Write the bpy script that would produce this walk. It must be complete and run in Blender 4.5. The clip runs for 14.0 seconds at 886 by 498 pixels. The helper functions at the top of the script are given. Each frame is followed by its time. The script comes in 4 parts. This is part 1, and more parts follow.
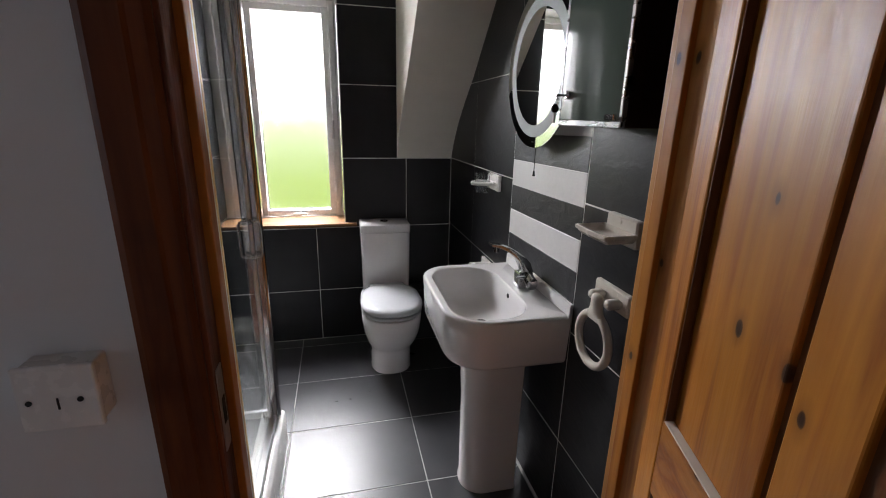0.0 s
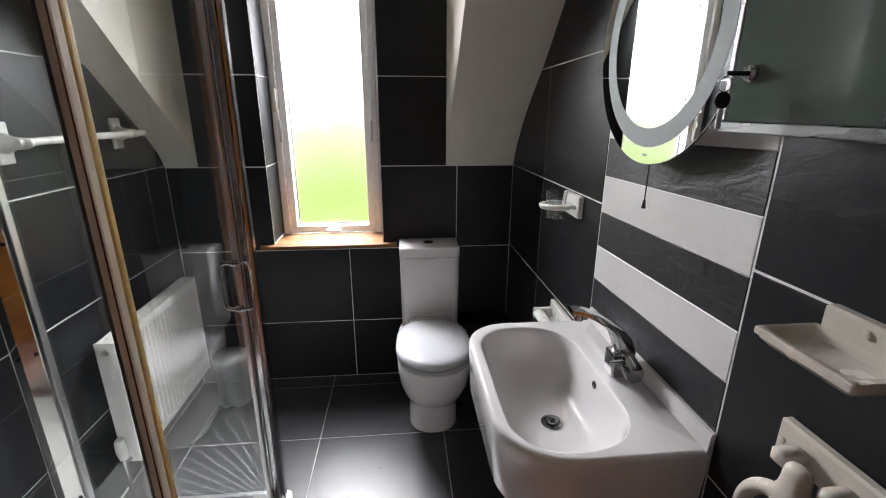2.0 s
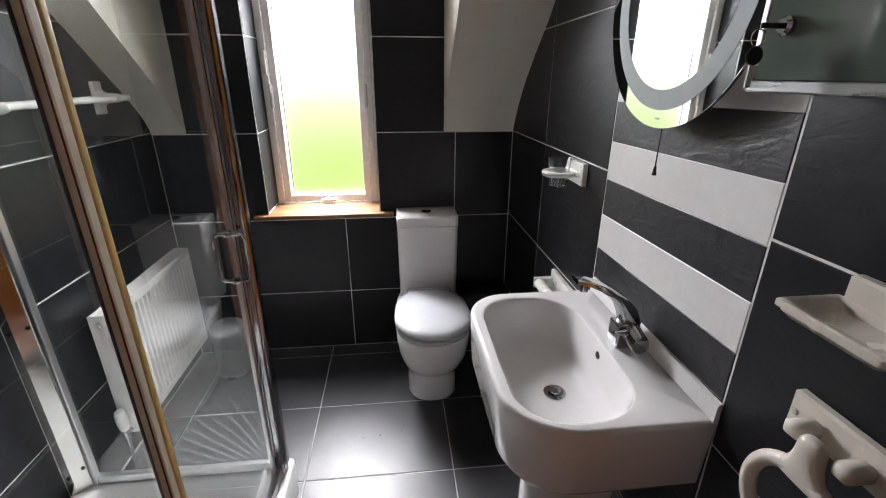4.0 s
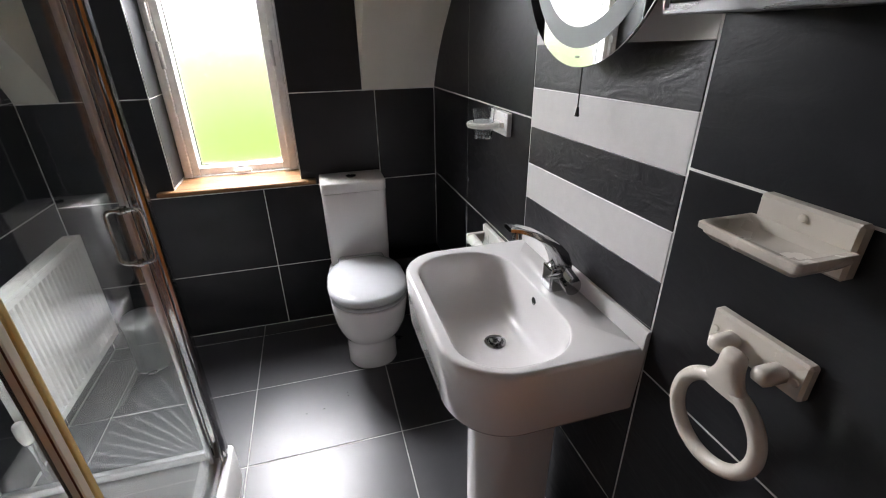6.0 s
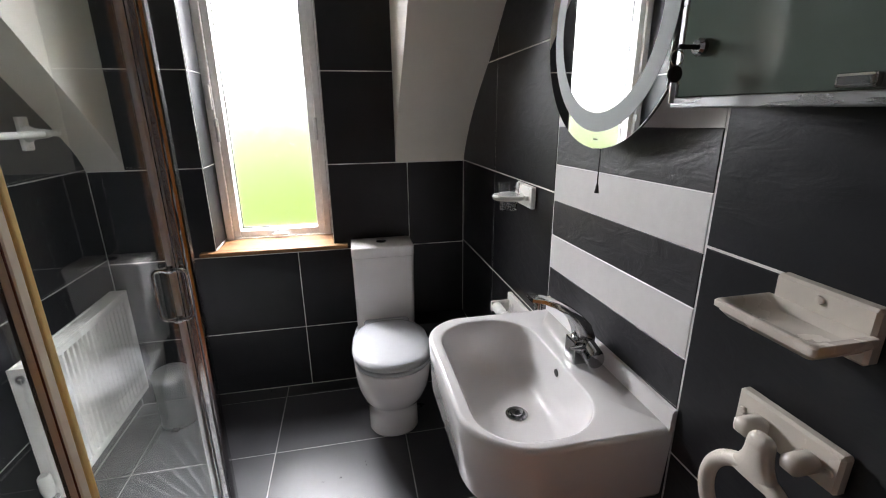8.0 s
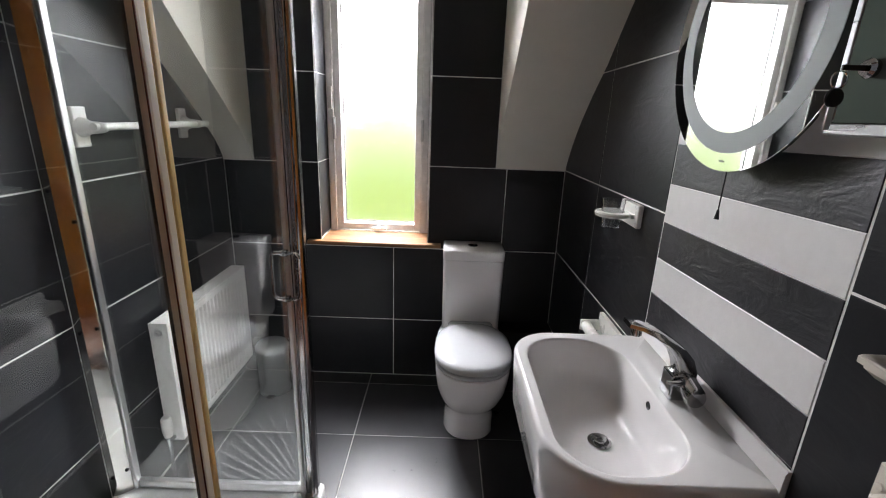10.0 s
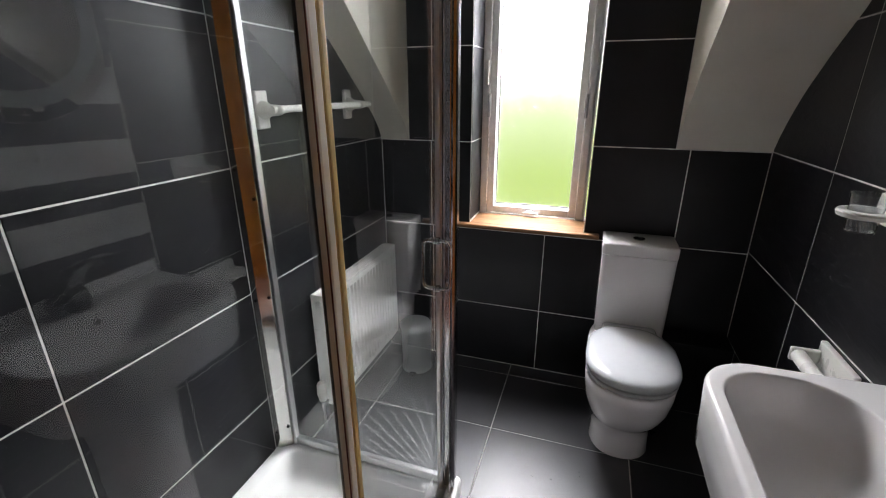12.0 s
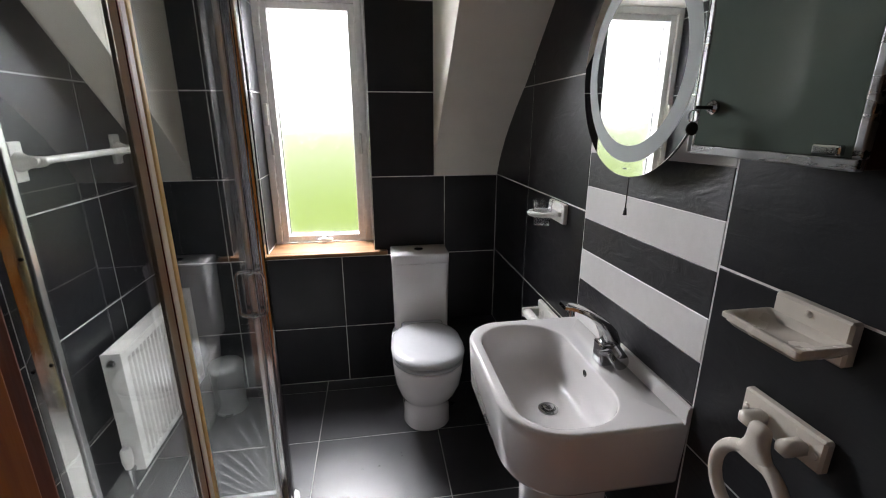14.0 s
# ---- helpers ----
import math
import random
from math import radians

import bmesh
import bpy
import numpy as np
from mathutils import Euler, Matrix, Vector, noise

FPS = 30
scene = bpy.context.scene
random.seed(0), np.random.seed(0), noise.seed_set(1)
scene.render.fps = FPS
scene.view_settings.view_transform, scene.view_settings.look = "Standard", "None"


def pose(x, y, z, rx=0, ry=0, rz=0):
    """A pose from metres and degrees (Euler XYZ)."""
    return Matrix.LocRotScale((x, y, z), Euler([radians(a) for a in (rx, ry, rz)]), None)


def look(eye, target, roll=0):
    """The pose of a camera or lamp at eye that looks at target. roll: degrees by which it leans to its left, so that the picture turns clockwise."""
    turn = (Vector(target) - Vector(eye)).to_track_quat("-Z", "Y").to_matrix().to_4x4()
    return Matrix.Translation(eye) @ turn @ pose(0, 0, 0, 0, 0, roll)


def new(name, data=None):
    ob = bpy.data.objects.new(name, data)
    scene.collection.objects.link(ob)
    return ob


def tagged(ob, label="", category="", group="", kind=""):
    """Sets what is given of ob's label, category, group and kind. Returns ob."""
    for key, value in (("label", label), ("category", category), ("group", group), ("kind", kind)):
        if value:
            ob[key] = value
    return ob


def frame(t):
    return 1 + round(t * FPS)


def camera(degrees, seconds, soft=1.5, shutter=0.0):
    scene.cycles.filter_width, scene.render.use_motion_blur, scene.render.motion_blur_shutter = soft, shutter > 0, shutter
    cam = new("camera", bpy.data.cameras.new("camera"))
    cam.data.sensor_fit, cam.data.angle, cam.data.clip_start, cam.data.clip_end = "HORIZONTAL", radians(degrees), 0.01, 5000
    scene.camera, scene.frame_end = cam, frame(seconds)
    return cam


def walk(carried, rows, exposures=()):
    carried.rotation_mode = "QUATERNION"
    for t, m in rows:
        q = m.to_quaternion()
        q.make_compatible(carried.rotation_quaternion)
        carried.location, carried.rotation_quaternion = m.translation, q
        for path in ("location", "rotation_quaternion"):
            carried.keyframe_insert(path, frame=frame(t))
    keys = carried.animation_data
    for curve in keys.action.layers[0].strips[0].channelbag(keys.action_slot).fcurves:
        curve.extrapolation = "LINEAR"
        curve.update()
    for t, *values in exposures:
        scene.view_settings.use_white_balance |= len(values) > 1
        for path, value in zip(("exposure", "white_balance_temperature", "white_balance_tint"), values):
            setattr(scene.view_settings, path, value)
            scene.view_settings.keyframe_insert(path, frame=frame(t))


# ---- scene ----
cam = camera(89.7, 14.0, 1.0)
PATH = [
    (0, (0.356, 0.255, 1.43), (0.8, 2.117, 0.851), 1.3),
    (0.5, (0.417, 0.334, 1.419), (0.785, 2.211, 0.836), 1.4),
    (1, (0.444, 0.53, 1.431), (0.752, 2.418, 0.844), 0.9),
    (1.5, (0.461, 0.672, 1.437), (0.695, 2.568, 0.848), 0.6),
    (2, (0.487, 0.776, 1.439), (0.666, 2.674, 0.837), 0.2),
    (2.5, (0.489, 0.795, 1.44), (0.651, 2.694, 0.833), 0.1),
    (4.8, (0.468, 0.819, 1.404), (0.759, 2.627, 0.602), 0.0),
    (5, (0.472, 0.821, 1.395), (0.804, 2.618, 0.582), -0.2),
    (5.5, (0.476, 0.834, 1.392), (0.919, 2.592, 0.547), -0.5),
    (6, (0.479, 0.836, 1.39), (0.964, 2.572, 0.524), -0.8),
    (6.5, (0.479, 0.837, 1.384), (0.958, 2.572, 0.513), -1.0),
    (7, (0.474, 0.83, 1.39), (0.906, 2.605, 0.577), -1.2),
    (7.2, (0.49, 0.822, 1.389), (0.9, 2.628, 0.633), -1.1),
    (9.3, (0.468, 0.786, 1.451), (0.801, 2.684, 0.917), 1.8),
    (9.5, (0.478, 0.78, 1.444), (0.733, 2.686, 0.895), 1.9),
    (10, (0.459, 0.803, 1.418), (0.466, 2.716, 0.835), 2.1),
    (10.5, (0.411, 0.867, 1.428), (0.133, 2.745, 0.801), 1.6),
    (11, (0.391, 0.918, 1.407), (-0.124, 2.731, 0.737), 0.8),
    (11.5, (0.387, 0.926, 1.398), (-0.233, 2.696, 0.703), 0.4),
    (12, (0.387, 0.938, 1.408), (-0.205, 2.722, 0.726), -0.1),
    (12.5, (0.408, 0.929, 1.434), (-0.068, 2.763, 0.793), -0.5),
    (13, (0.457, 0.909, 1.453), (0.191, 2.802, 0.865), -0.7),
    (13.5, (0.414, 0.82, 1.474), (0.462, 2.739, 0.913), -0.4),
    (14, (0.397, 0.68, 1.47), (0.692, 2.573, 0.896), -0.0),
]
EXPOSURES = [(0, 0.08), (0.5, 0.27), (1, 0.42), (1.5, 0.36), (2.5, 0.27), (5, 0.36), (7, 0.34), (9.5, 0.28), (10.5, 0.16), (11.5, 0.05), (12.5, 0.05), (13.5, 0.06), (14, 0.07)]
walk(cam, [(t, look(eye, target, roll)) for t, eye, target, roll in PATH], EXPOSURES)

# ---- light ----
world = bpy.data.worlds.new("world")
scene.world = world
world.use_nodes = True
_sky = world.node_tree.nodes.new("ShaderNodeTexSky")
_sky.sky_type = "NISHITA"
_sky.sun_disc = False
_sky.sun_elevation, _sky.sun_rotation = radians(40), radians(200)
world.node_tree.links.new(_sky.outputs[0], world.node_tree.nodes["Background"].inputs[0])
world.node_tree.nodes["Background"].inputs[1].default_value = 0.1

SKY_GLOW, GRASS_GLOW, HALL_POWER, SKY_POWER = 20.0, 3.9, 5.6, 205.0

# Added fill for the hall, from an assumed source at its left end.
hall_fill = new("hall_fill_light", bpy.data.lights.new("hall_fill_light", "AREA"))
hall_fill.data.shape, hall_fill.data.size, hall_fill.data.size_y = "RECTANGLE", 0.7, 1.1
hall_fill.data.energy, hall_fill.data.color = HALL_POWER, (0.82, 0.93, 1.10)
hall_fill.matrix_world = look((-3.58, 0.36, 1.5), (0.0, 0.36, 1.4))

# daylight of the upper sky, just outside the obscured window
sky_lamp = new("window_sky_light", bpy.data.lights.new("window_sky_light", "AREA"))
sky_lamp.data.shape, sky_lamp.data.size, sky_lamp.data.size_y = "RECTANGLE", 1.1, 1.1
sky_lamp.data.energy, sky_lamp.data.color = SKY_POWER, (0.95, 0.94, 0.99)
sky_lamp.data.spread = radians(140)
sky_lamp.matrix_world = look((0.11, 3.62, 2.02), (0.16, 1.9, 0.9))

# ---- materials ----
def nodes_of(name):
    m = bpy.data.materials.new(name)
    m.use_nodes = True
    t = m.node_tree
    return m, t, t.nodes["Principled BSDF"]


def add(t, kind, **values):
    n = t.nodes.new(kind)
    for k, v in values.items():
        n.inputs[k.replace("_", " ")].default_value = v
    return n


def coords(t, scale=(1, 1, 1), own=False):
    c = t.nodes.new("ShaderNodeTexCoord") if own else t.nodes.new("ShaderNodeNewGeometry")
    m = add(t, "ShaderNodeMapping", Scale=scale)
    t.links.new(c.outputs["Object" if own else "Position"], m.inputs[0])
    return m.outputs[0]


def ramp(t, fac, stops):
    r = t.nodes.new("ShaderNodeValToRGB")
    while len(r.color_ramp.elements) < len(stops):
        r.color_ramp.elements.new(0.5)
    for e, (p, c) in zip(r.color_ramp.elements, stops):
        e.position, e.color = p, (*c, 1) if len(c) == 3 else c
    t.links.new(fac, r.inputs[0])
    return r.outputs[0]


def grey(v):
    return (v, v, v)


def surface(name, base, rough=0.4, metal=0.0, vary=0.12, grain=40, bump=0.0, bump_scale=60, rough_vary=0.08, coat=0.0, stretch=(1, 1, 1), spec=0.5, clear=0.0):
    """A plain material with mottling at two scales, uneven gloss and fine relief."""
    m, t, p = nodes_of(name)
    co = coords(t, stretch)
    big, small = add(t, "ShaderNodeTexNoise", Scale=4.0, Detail=4.0), add(t, "ShaderNodeTexNoise", Scale=grain, Detail=5.0)
    for n in (big, small):
        t.links.new(co, n.inputs["Vector"])
    mix = t.nodes.new("ShaderNodeMath")
    mix.operation = "ADD"
    t.links.new(big.outputs[0], mix.inputs[0])
    t.links.new(small.outputs[0], mix.inputs[1])
    half = t.nodes.new("ShaderNodeMath")
    half.operation = "MULTIPLY"
    half.inputs[1].default_value = 0.5
    t.links.new(mix.outputs[0], half.inputs[0])
    lo, hi = [max(0, c * (1 - vary)) for c in base], [min(1, c * (1 + vary)) for c in base]
    t.links.new(ramp(t, half.outputs[0], [(0.3, lo), (0.7, hi)]), p.inputs["Base Color"])
    t.links.new(ramp(t, small.outputs[0], [(0.3, grey(max(0.02, rough - rough_vary))), (0.7, grey(rough + rough_vary))]), p.inputs["Roughness"])
    p.inputs["Metallic"].default_value = metal
    p.inputs["Coat Weight"].default_value = coat
    p.inputs["Transmission Weight"].default_value = clear
    p.inputs["Specular IOR Level"].default_value = spec
    if bump:
        b = add(t, "ShaderNodeBump", Strength=bump, Distance=0.002)
        n = add(t, "ShaderNodeTexNoise", Scale=bump_scale, Detail=5.0)
        t.links.new(co, n.inputs["Vector"])
        t.links.new(n.outputs[0], b.inputs["Height"])
        t.links.new(b.outputs[0], p.inputs["Normal"])
    return m


def slate(name, base, rough, relief=0.35, dust=0.0, spec=0.5, gloss_vary=0.06, fine_relief=0.12, octaves=5.0, bend=0.9, wax=0.0):
    """Dark riven tile: every tile its own tone, slanting ripples and pits."""
    m, t, p = nodes_of(name)
    p.inputs["Specular IOR Level"].default_value = spec
    p.inputs["Coat Weight"].default_value, p.inputs["Coat Roughness"].default_value = wax, 0.52
    info = t.nodes.new("ShaderNodeObjectInfo")
    shift = t.nodes.new("ShaderNodeVectorMath")
    shift.operation = "ADD"
    geo = t.nodes.new("ShaderNodeNewGeometry")
    far = t.nodes.new("ShaderNodeMath")
    far.operation = "MULTIPLY"
    far.inputs[1].default_value = 37.0
    t.links.new(info.outputs["Random"], far.inputs[0])
    t.links.new(geo.outputs["Position"], shift.inputs[0])
    t.links.new(far.outputs[0], shift.inputs[1])
    turn = add(t, "ShaderNodeMapping", Rotation=(0.5, 0.6, 0.35), Scale=(9, 9, 26))
    t.links.new(shift.outputs[0], turn.inputs[0])
    ripple = add(t, "ShaderNodeTexNoise", Scale=1.0, Detail=octaves, Roughness=0.55, Distortion=bend)
    t.links.new(turn.outputs[0], ripple.inputs["Vector"])
    fine = add(t, "ShaderNodeTexNoise", Scale=140.0, Detail=3.0)
    t.links.new(geo.outputs["Position"], fine.inputs["Vector"])
    patch = add(t, "ShaderNodeTexNoise", Scale=5.0, Detail=6.0, Roughness=0.6)
    t.links.new(shift.outputs[0], patch.inputs["Vector"])
    tone = ramp(t, patch.outputs[0], [(0.3, [c * 0.8 for c in base]), (0.7, [c * 1.25 for c in base])])
    own = t.nodes.new("ShaderNodeMapRange")
    own.inputs["To Min"].default_value, own.inputs["To Max"].default_value = 0.8, 1.25
    t.links.new(info.outputs["Random"], own.inputs["Value"])
    mul = t.nodes.new("ShaderNodeVectorMath")
    mul.operation = "SCALE"
    t.links.new(tone, mul.inputs[0])
    t.links.new(own.outputs[0], mul.inputs["Scale"])
    out = mul.outputs[0]
    if dust:
        scuff = add(t, "ShaderNodeTexNoise", Scale=11.0, Detail=8.0, Roughness=0.75, Distortion=1.5)
        t.links.new(shift.outputs[0], scuff.inputs["Vector"])
        mask = ramp(t, scuff.outputs[0], [(0.5, grey(0)), (0.8, grey(dust))])
        mx = t.nodes.new("ShaderNodeMix")
        mx.data_type = "RGBA"
        mx.inputs["B"].default_value = (0.22, 0.22, 0.22, 1)
        for s_ in mx.inputs:
            if s_.type == "RGBA" and s_.name == "B":
                s_.default_value = (0.22, 0.22, 0.22, 1)
        rgba = [s_ for s_ in mx.inputs if s_.type == "RGBA"]
        t.links.new(mask, mx.inputs[0])
        t.links.new(out, rgba[0])
        out = [o for o in mx.outputs if o.type == "RGBA"][0]
    t.links.new(out, p.inputs["Base Color"])
    t.links.new(ramp(t, patch.outputs[0], [(0.3, grey(rough - gloss_vary)), (0.7, grey(rough + gloss_vary))]), p.inputs["Roughness"])
    b1 = add(t, "ShaderNodeBump", Strength=relief, Distance=0.004)
    t.links.new(ripple.outputs[0], b1.inputs["Height"])
    b2 = add(t, "ShaderNodeBump", Strength=fine_relief, Distance=0.001)
    t.links.new(fine.outputs[0], b2.inputs["Height"])
    t.links.new(b1.outputs[0], b2.inputs["Normal"])
    t.links.new(b2.outputs[0], p.inputs["Normal"])
    return m


def pine(name, dark, light, along="Z", rough=0.42, knots=True, flat="X"):
    """Varnished knotty pine with growth lines along one axis."""
    m, t, p = nodes_of(name)
    axis = "XYZ".index(along)
    squeeze = [1.0, 1.0, 1.0]
    squeeze[axis] = 0.07
    info = t.nodes.new("ShaderNodeObjectInfo")
    geo = t.nodes.new("ShaderNodeNewGeometry")
    shift = t.nodes.new("ShaderNodeVectorMath")
    shift.operation = "ADD"
    t.links.new(geo.outputs["Position"], shift.inputs[0])
    far = t.nodes.new("ShaderNodeMath")
    far.operation = "MULTIPLY"
    far.inputs[1].default_value = 19.0
    t.links.new(info.outputs["Random"], far.inputs[0])
    t.links.new(far.outputs[0], shift.inputs[1])
    mp = add(t, "ShaderNodeMapping", Scale=tuple(squeeze))
    t.links.new(shift.outputs[0], mp.inputs[0])
    ring = add(t, "ShaderNodeTexNoise", Scale=24.0, Detail=4.0, Distortion=0.6)
    fibre = add(t, "ShaderNodeTexNoise", Scale=240.0, Detail=3.0)
    broad = add(t, "ShaderNodeTexNoise", Scale=7.0, Detail=2.0)
    for n in (ring, fibre, broad):
        t.links.new(mp.outputs[0], n.inputs["Vector"])
    mid = [(a + b) / 2 for a, b in zip(dark, light)]
    tone = ramp(t, ring.outputs[0], [(0.3, light), (0.5, mid), (0.62, dark), (0.72, mid)])
    mx = t.nodes.new("ShaderNodeMix")
    mx.data_type, mx.blend_type = "RGBA", "MULTIPLY"
    mx.inputs[0].default_value = 0.7
    rgba = [s_ for s_ in mx.inputs if s_.type == "RGBA"]
    t.links.new(tone, rgba[0])
    t.links.new(ramp(t, broad.outputs[0], [(0.3, grey(0.62)), (0.7, grey(1.0))]), rgba[1])
    out = [o for o in mx.outputs if o.type == "RGBA"][0]
    if knots:
        sq = [11.0, 11.0, 11.0]
        sq[axis] = 5.5
        sq["XYZ".index(flat)] = 0.02
        km = add(t, "ShaderNodeMapping", Scale=tuple(sq))
        t.links.new(shift.outputs[0], km.inputs[0])
        vor = add(t, "ShaderNodeTexVoronoi", Scale=1.0)
        vor.voronoi_dimensions = "2D"
        sep, com = t.nodes.new("ShaderNodeSeparateXYZ"), t.nodes.new("ShaderNodeCombineXYZ")
        t.links.new(km.outputs[0], sep.inputs[0])
        for k_, ax in enumerate(a_ for a_ in "XYZ" if a_ != flat):
            t.links.new(sep.outputs[ax], com.inputs[k_])
        t.links.new(com.outputs[0], vor.inputs["Vector"])
        wob = add(t, "ShaderNodeTexNoise", Scale=3.0)
        t.links.new(km.outputs[0], wob.inputs["Vector"])
        sm = t.nodes.new("ShaderNodeMath")
        sm.operation = "MULTIPLY_ADD"
        sm.inputs[1].default_value = 0.12
        t.links.new(wob.outputs[0], sm.inputs[0])
        t.links.new(vor.outputs["Distance"], sm.inputs[2])
        mask = ramp(t, sm.outputs[0], [(0.085, grey(1)), (0.11, grey(0.9)), (0.125, grey(0.35)), (0.24, grey(0))])
        pick = t.nodes.new("ShaderNodeSeparateColor")
        t.links.new(vor.outputs["Color"], pick.inputs[0])
        keep = t.nodes.new("ShaderNodeMath")
        keep.operation = "GREATER_THAN"
        keep.inputs[1].default_value = 0.62
        t.links.new(pick.outputs[0], keep.inputs[0])
        both = t.nodes.new("ShaderNodeMath")
        both.operation = "MULTIPLY"
        t.links.new(keep.outputs[0], both.inputs[0])
        t.links.new(mask, both.inputs[1])
        mask = both.outputs[0]
        kx = t.nodes.new("ShaderNodeMix")
        kx.data_type = "RGBA"
        kr = [s_ for s_ in kx.inputs if s_.type == "RGBA"]
        t.links.new(mask, kx.inputs[0])
        t.links.new(out, kr[0])
        kr[1].default_value = (0.03, 0.009, 0.004, 1)
        out = [o for o in kx.outputs if o.type == "RGBA"][0]
    t.links.new(out, p.inputs["Base Color"])
    t.links.new(ramp(t, fibre.outputs[0], [(0.3, grey(rough - 0.07)), (0.7, grey(rough + 0.1))]), p.inputs["Roughness"])
    p.inputs["Coat Weight"].default_value = 0.05
    p.inputs["Coat Roughness"].default_value = 0.35
    p.inputs["Specular IOR Level"].default_value = 0.25
    b = add(t, "ShaderNodeBump", Strength=0.18, Distance=0.001)
    t.links.new(fibre.outputs[0], b.inputs["Height"])
    t.links.new(b.outputs[0], p.inputs["Normal"])
    return m


def glass(name, tint=(1, 1, 1), rough=0.0, film=0.0, ripple=0.0):
    m, t, p = nodes_of(name)
    p.inputs["Base Color"].default_value = (*tint, 1)
    p.inputs["Transmission Weight"].default_value = 1.0
    p.inputs["Roughness"].default_value = rough
    p.inputs["IOR"].default_value = 1.52
    if ripple:
        n = add(t, "ShaderNodeTexNoise", Scale=190.0, Detail=3.0, Roughness=0.6)
        t.links.new(coords(t), n.inputs["Vector"])
        b = add(t, "ShaderNodeBump", Strength=ripple, Distance=0.003)
        t.links.new(n.outputs[0], b.inputs["Height"])
        t.links.new(b.outputs[0], p.inputs["Normal"])
    if film:
        # dried water marks, thin and patchy
        d = add(t, "ShaderNodeBsdfDiffuse")
        d.inputs["Color"].default_value = (0.8, 0.82, 0.82, 1)
        n = add(t, "ShaderNodeTexNoise", Scale=3.5, Detail=7.0, Roughness=0.65, Distortion=0.8)
        t.links.new(coords(t, (1, 1, 0.35)), n.inputs["Vector"])
        mask = ramp(t, n.outputs[0], [(0.42, grey(0.001)), (0.75, grey(film))])
        mx = t.nodes.new("ShaderNodeMixShader")
        t.links.new(mask, mx.inputs[0])
        t.links.new(p.outputs[0], mx.inputs[1])
        t.links.new(d.outputs[0], mx.inputs[2])
        t.links.new(mx.outputs[0], t.nodes["Material Output"].inputs[0])
    return m


M_TILE = slate("wall_tile", (0.0095, 0.0098, 0.0118), 0.34, 0.4, 0.0, 0.29, 0.02, 0.1)
M_FLOOR = slate("floor_tile", (0.026, 0.026, 0.029), 0.30, 0.26, 0.0, 0.75, 0.03, 0.06, 4.0, 0.3, 0.15)
M_BAND = slate("band_tile", (0.024, 0.024, 0.027), 0.4, 0.8, 0.0, 0.35)
M_WHITE_TILE = surface("white_tile", (0.62, 0.61, 0.60), 0.42, vary=0.06, bump=0.15, bump_scale=25)
M_GROUT = surface("grout", (0.66, 0.65, 0.62), 0.85, vary=0.25, grain=30, bump=0.3, bump_scale=200)
M_FLOOR_GROUT = surface("floor_grout", (0.48, 0.47, 0.45), 0.9, vary=0.4, grain=22, bump=0.3, bump_scale=200)
M_PAINT = surface("cream_paint", (0.74, 0.71, 0.63), 0.7, vary=0.04, grain=12, bump=0.12, bump_scale=180)
M_WALL = surface("white_paint", (0.78, 0.79, 0.80), 0.7, vary=0.03, grain=12, bump=0.12, bump_scale=180)
M_CERAMIC = surface("ceramic", (0.725, 0.71, 0.705), 0.08, vary=0.02, grain=15, rough_vary=0.02, coat=0.4)
M_SEAT = surface("seat_plastic", (0.42, 0.432, 0.44), 0.16, vary=0.02, rough_vary=0.03)
M_PLASTIC = surface("white_plastic", (0.76, 0.75, 0.71), 0.3, vary=0.06, grain=20)
M_OLD_CERAMIC = surface("cream_ceramic", (0.59, 0.545, 0.48), 0.24, vary=0.08, grain=18, bump=0.08, bump_scale=90)
M_UPVC = surface("upvc", (0.88, 0.88, 0.87), 0.25, vary=0.03)
M_CHROME = surface("chrome", (0.50, 0.505, 0.51), 0.12, metal=1.0, vary=0.03, rough_vary=0.015)
M_ALU = surface("satin_aluminium", (0.66, 0.66, 0.66), 0.3, metal=1.0, vary=0.03, rough_vary=0.015)
M_TRIM = surface("brushed_trim", (0.33, 0.33, 0.33), 0.3, metal=1.0, vary=0.06, stretch=(1, 0.1, 1))
M_WHITE_ALU = surface("white_profile", (0.62, 0.61, 0.59), 0.08, metal=1.0, vary=0.03, grain=25, rough_vary=0.02)
M_BLACK = surface("black_plastic", (0.012, 0.012, 0.013), 0.55, spec=0.2)
M_SEAL = surface("yellowed_seal", (0.90, 0.68, 0.27), 0.4, vary=0.12, grain=14, clear=0.3)
M_CREAM_STRIP = surface("cream_strip", (0.86, 0.81, 0.66), 0.4, vary=0.1, grain=14, spec=0.25)
M_SEAL_CLEAR = surface("cloudy_seal", (0.60, 0.62, 0.57), 0.35, vary=0.1, grain=14, clear=0.2)
M_RADIATOR = surface("radiator_enamel", (0.80, 0.79, 0.76), 0.3, vary=0.03)
M_TRAY = surface("tray_acrylic", (0.79, 0.79, 0.77), 0.2, vary=0.05, grain=10)
M_DARK_WOOD = pine("dark_stained_wood", (0.012, 0.005, 0.003), (0.03, 0.011, 0.006), "Z", 0.35, knots=False)
M_PINE = pine("varnished_pine", (0.26, 0.07, 0.008), (0.50, 0.19, 0.022), "Z")
M_PINE_B = pine("varnished_pine_board", (0.26, 0.078, 0.008), (0.46, 0.178, 0.020), "Z")
# Reflected light on the door's rail ledge, painted as a pale colour.
M_LEDGE_SHEEN = surface("pale_ledge_sheen", (0.62, 0.56, 0.50), 0.4, vary=0.1, grain=30)
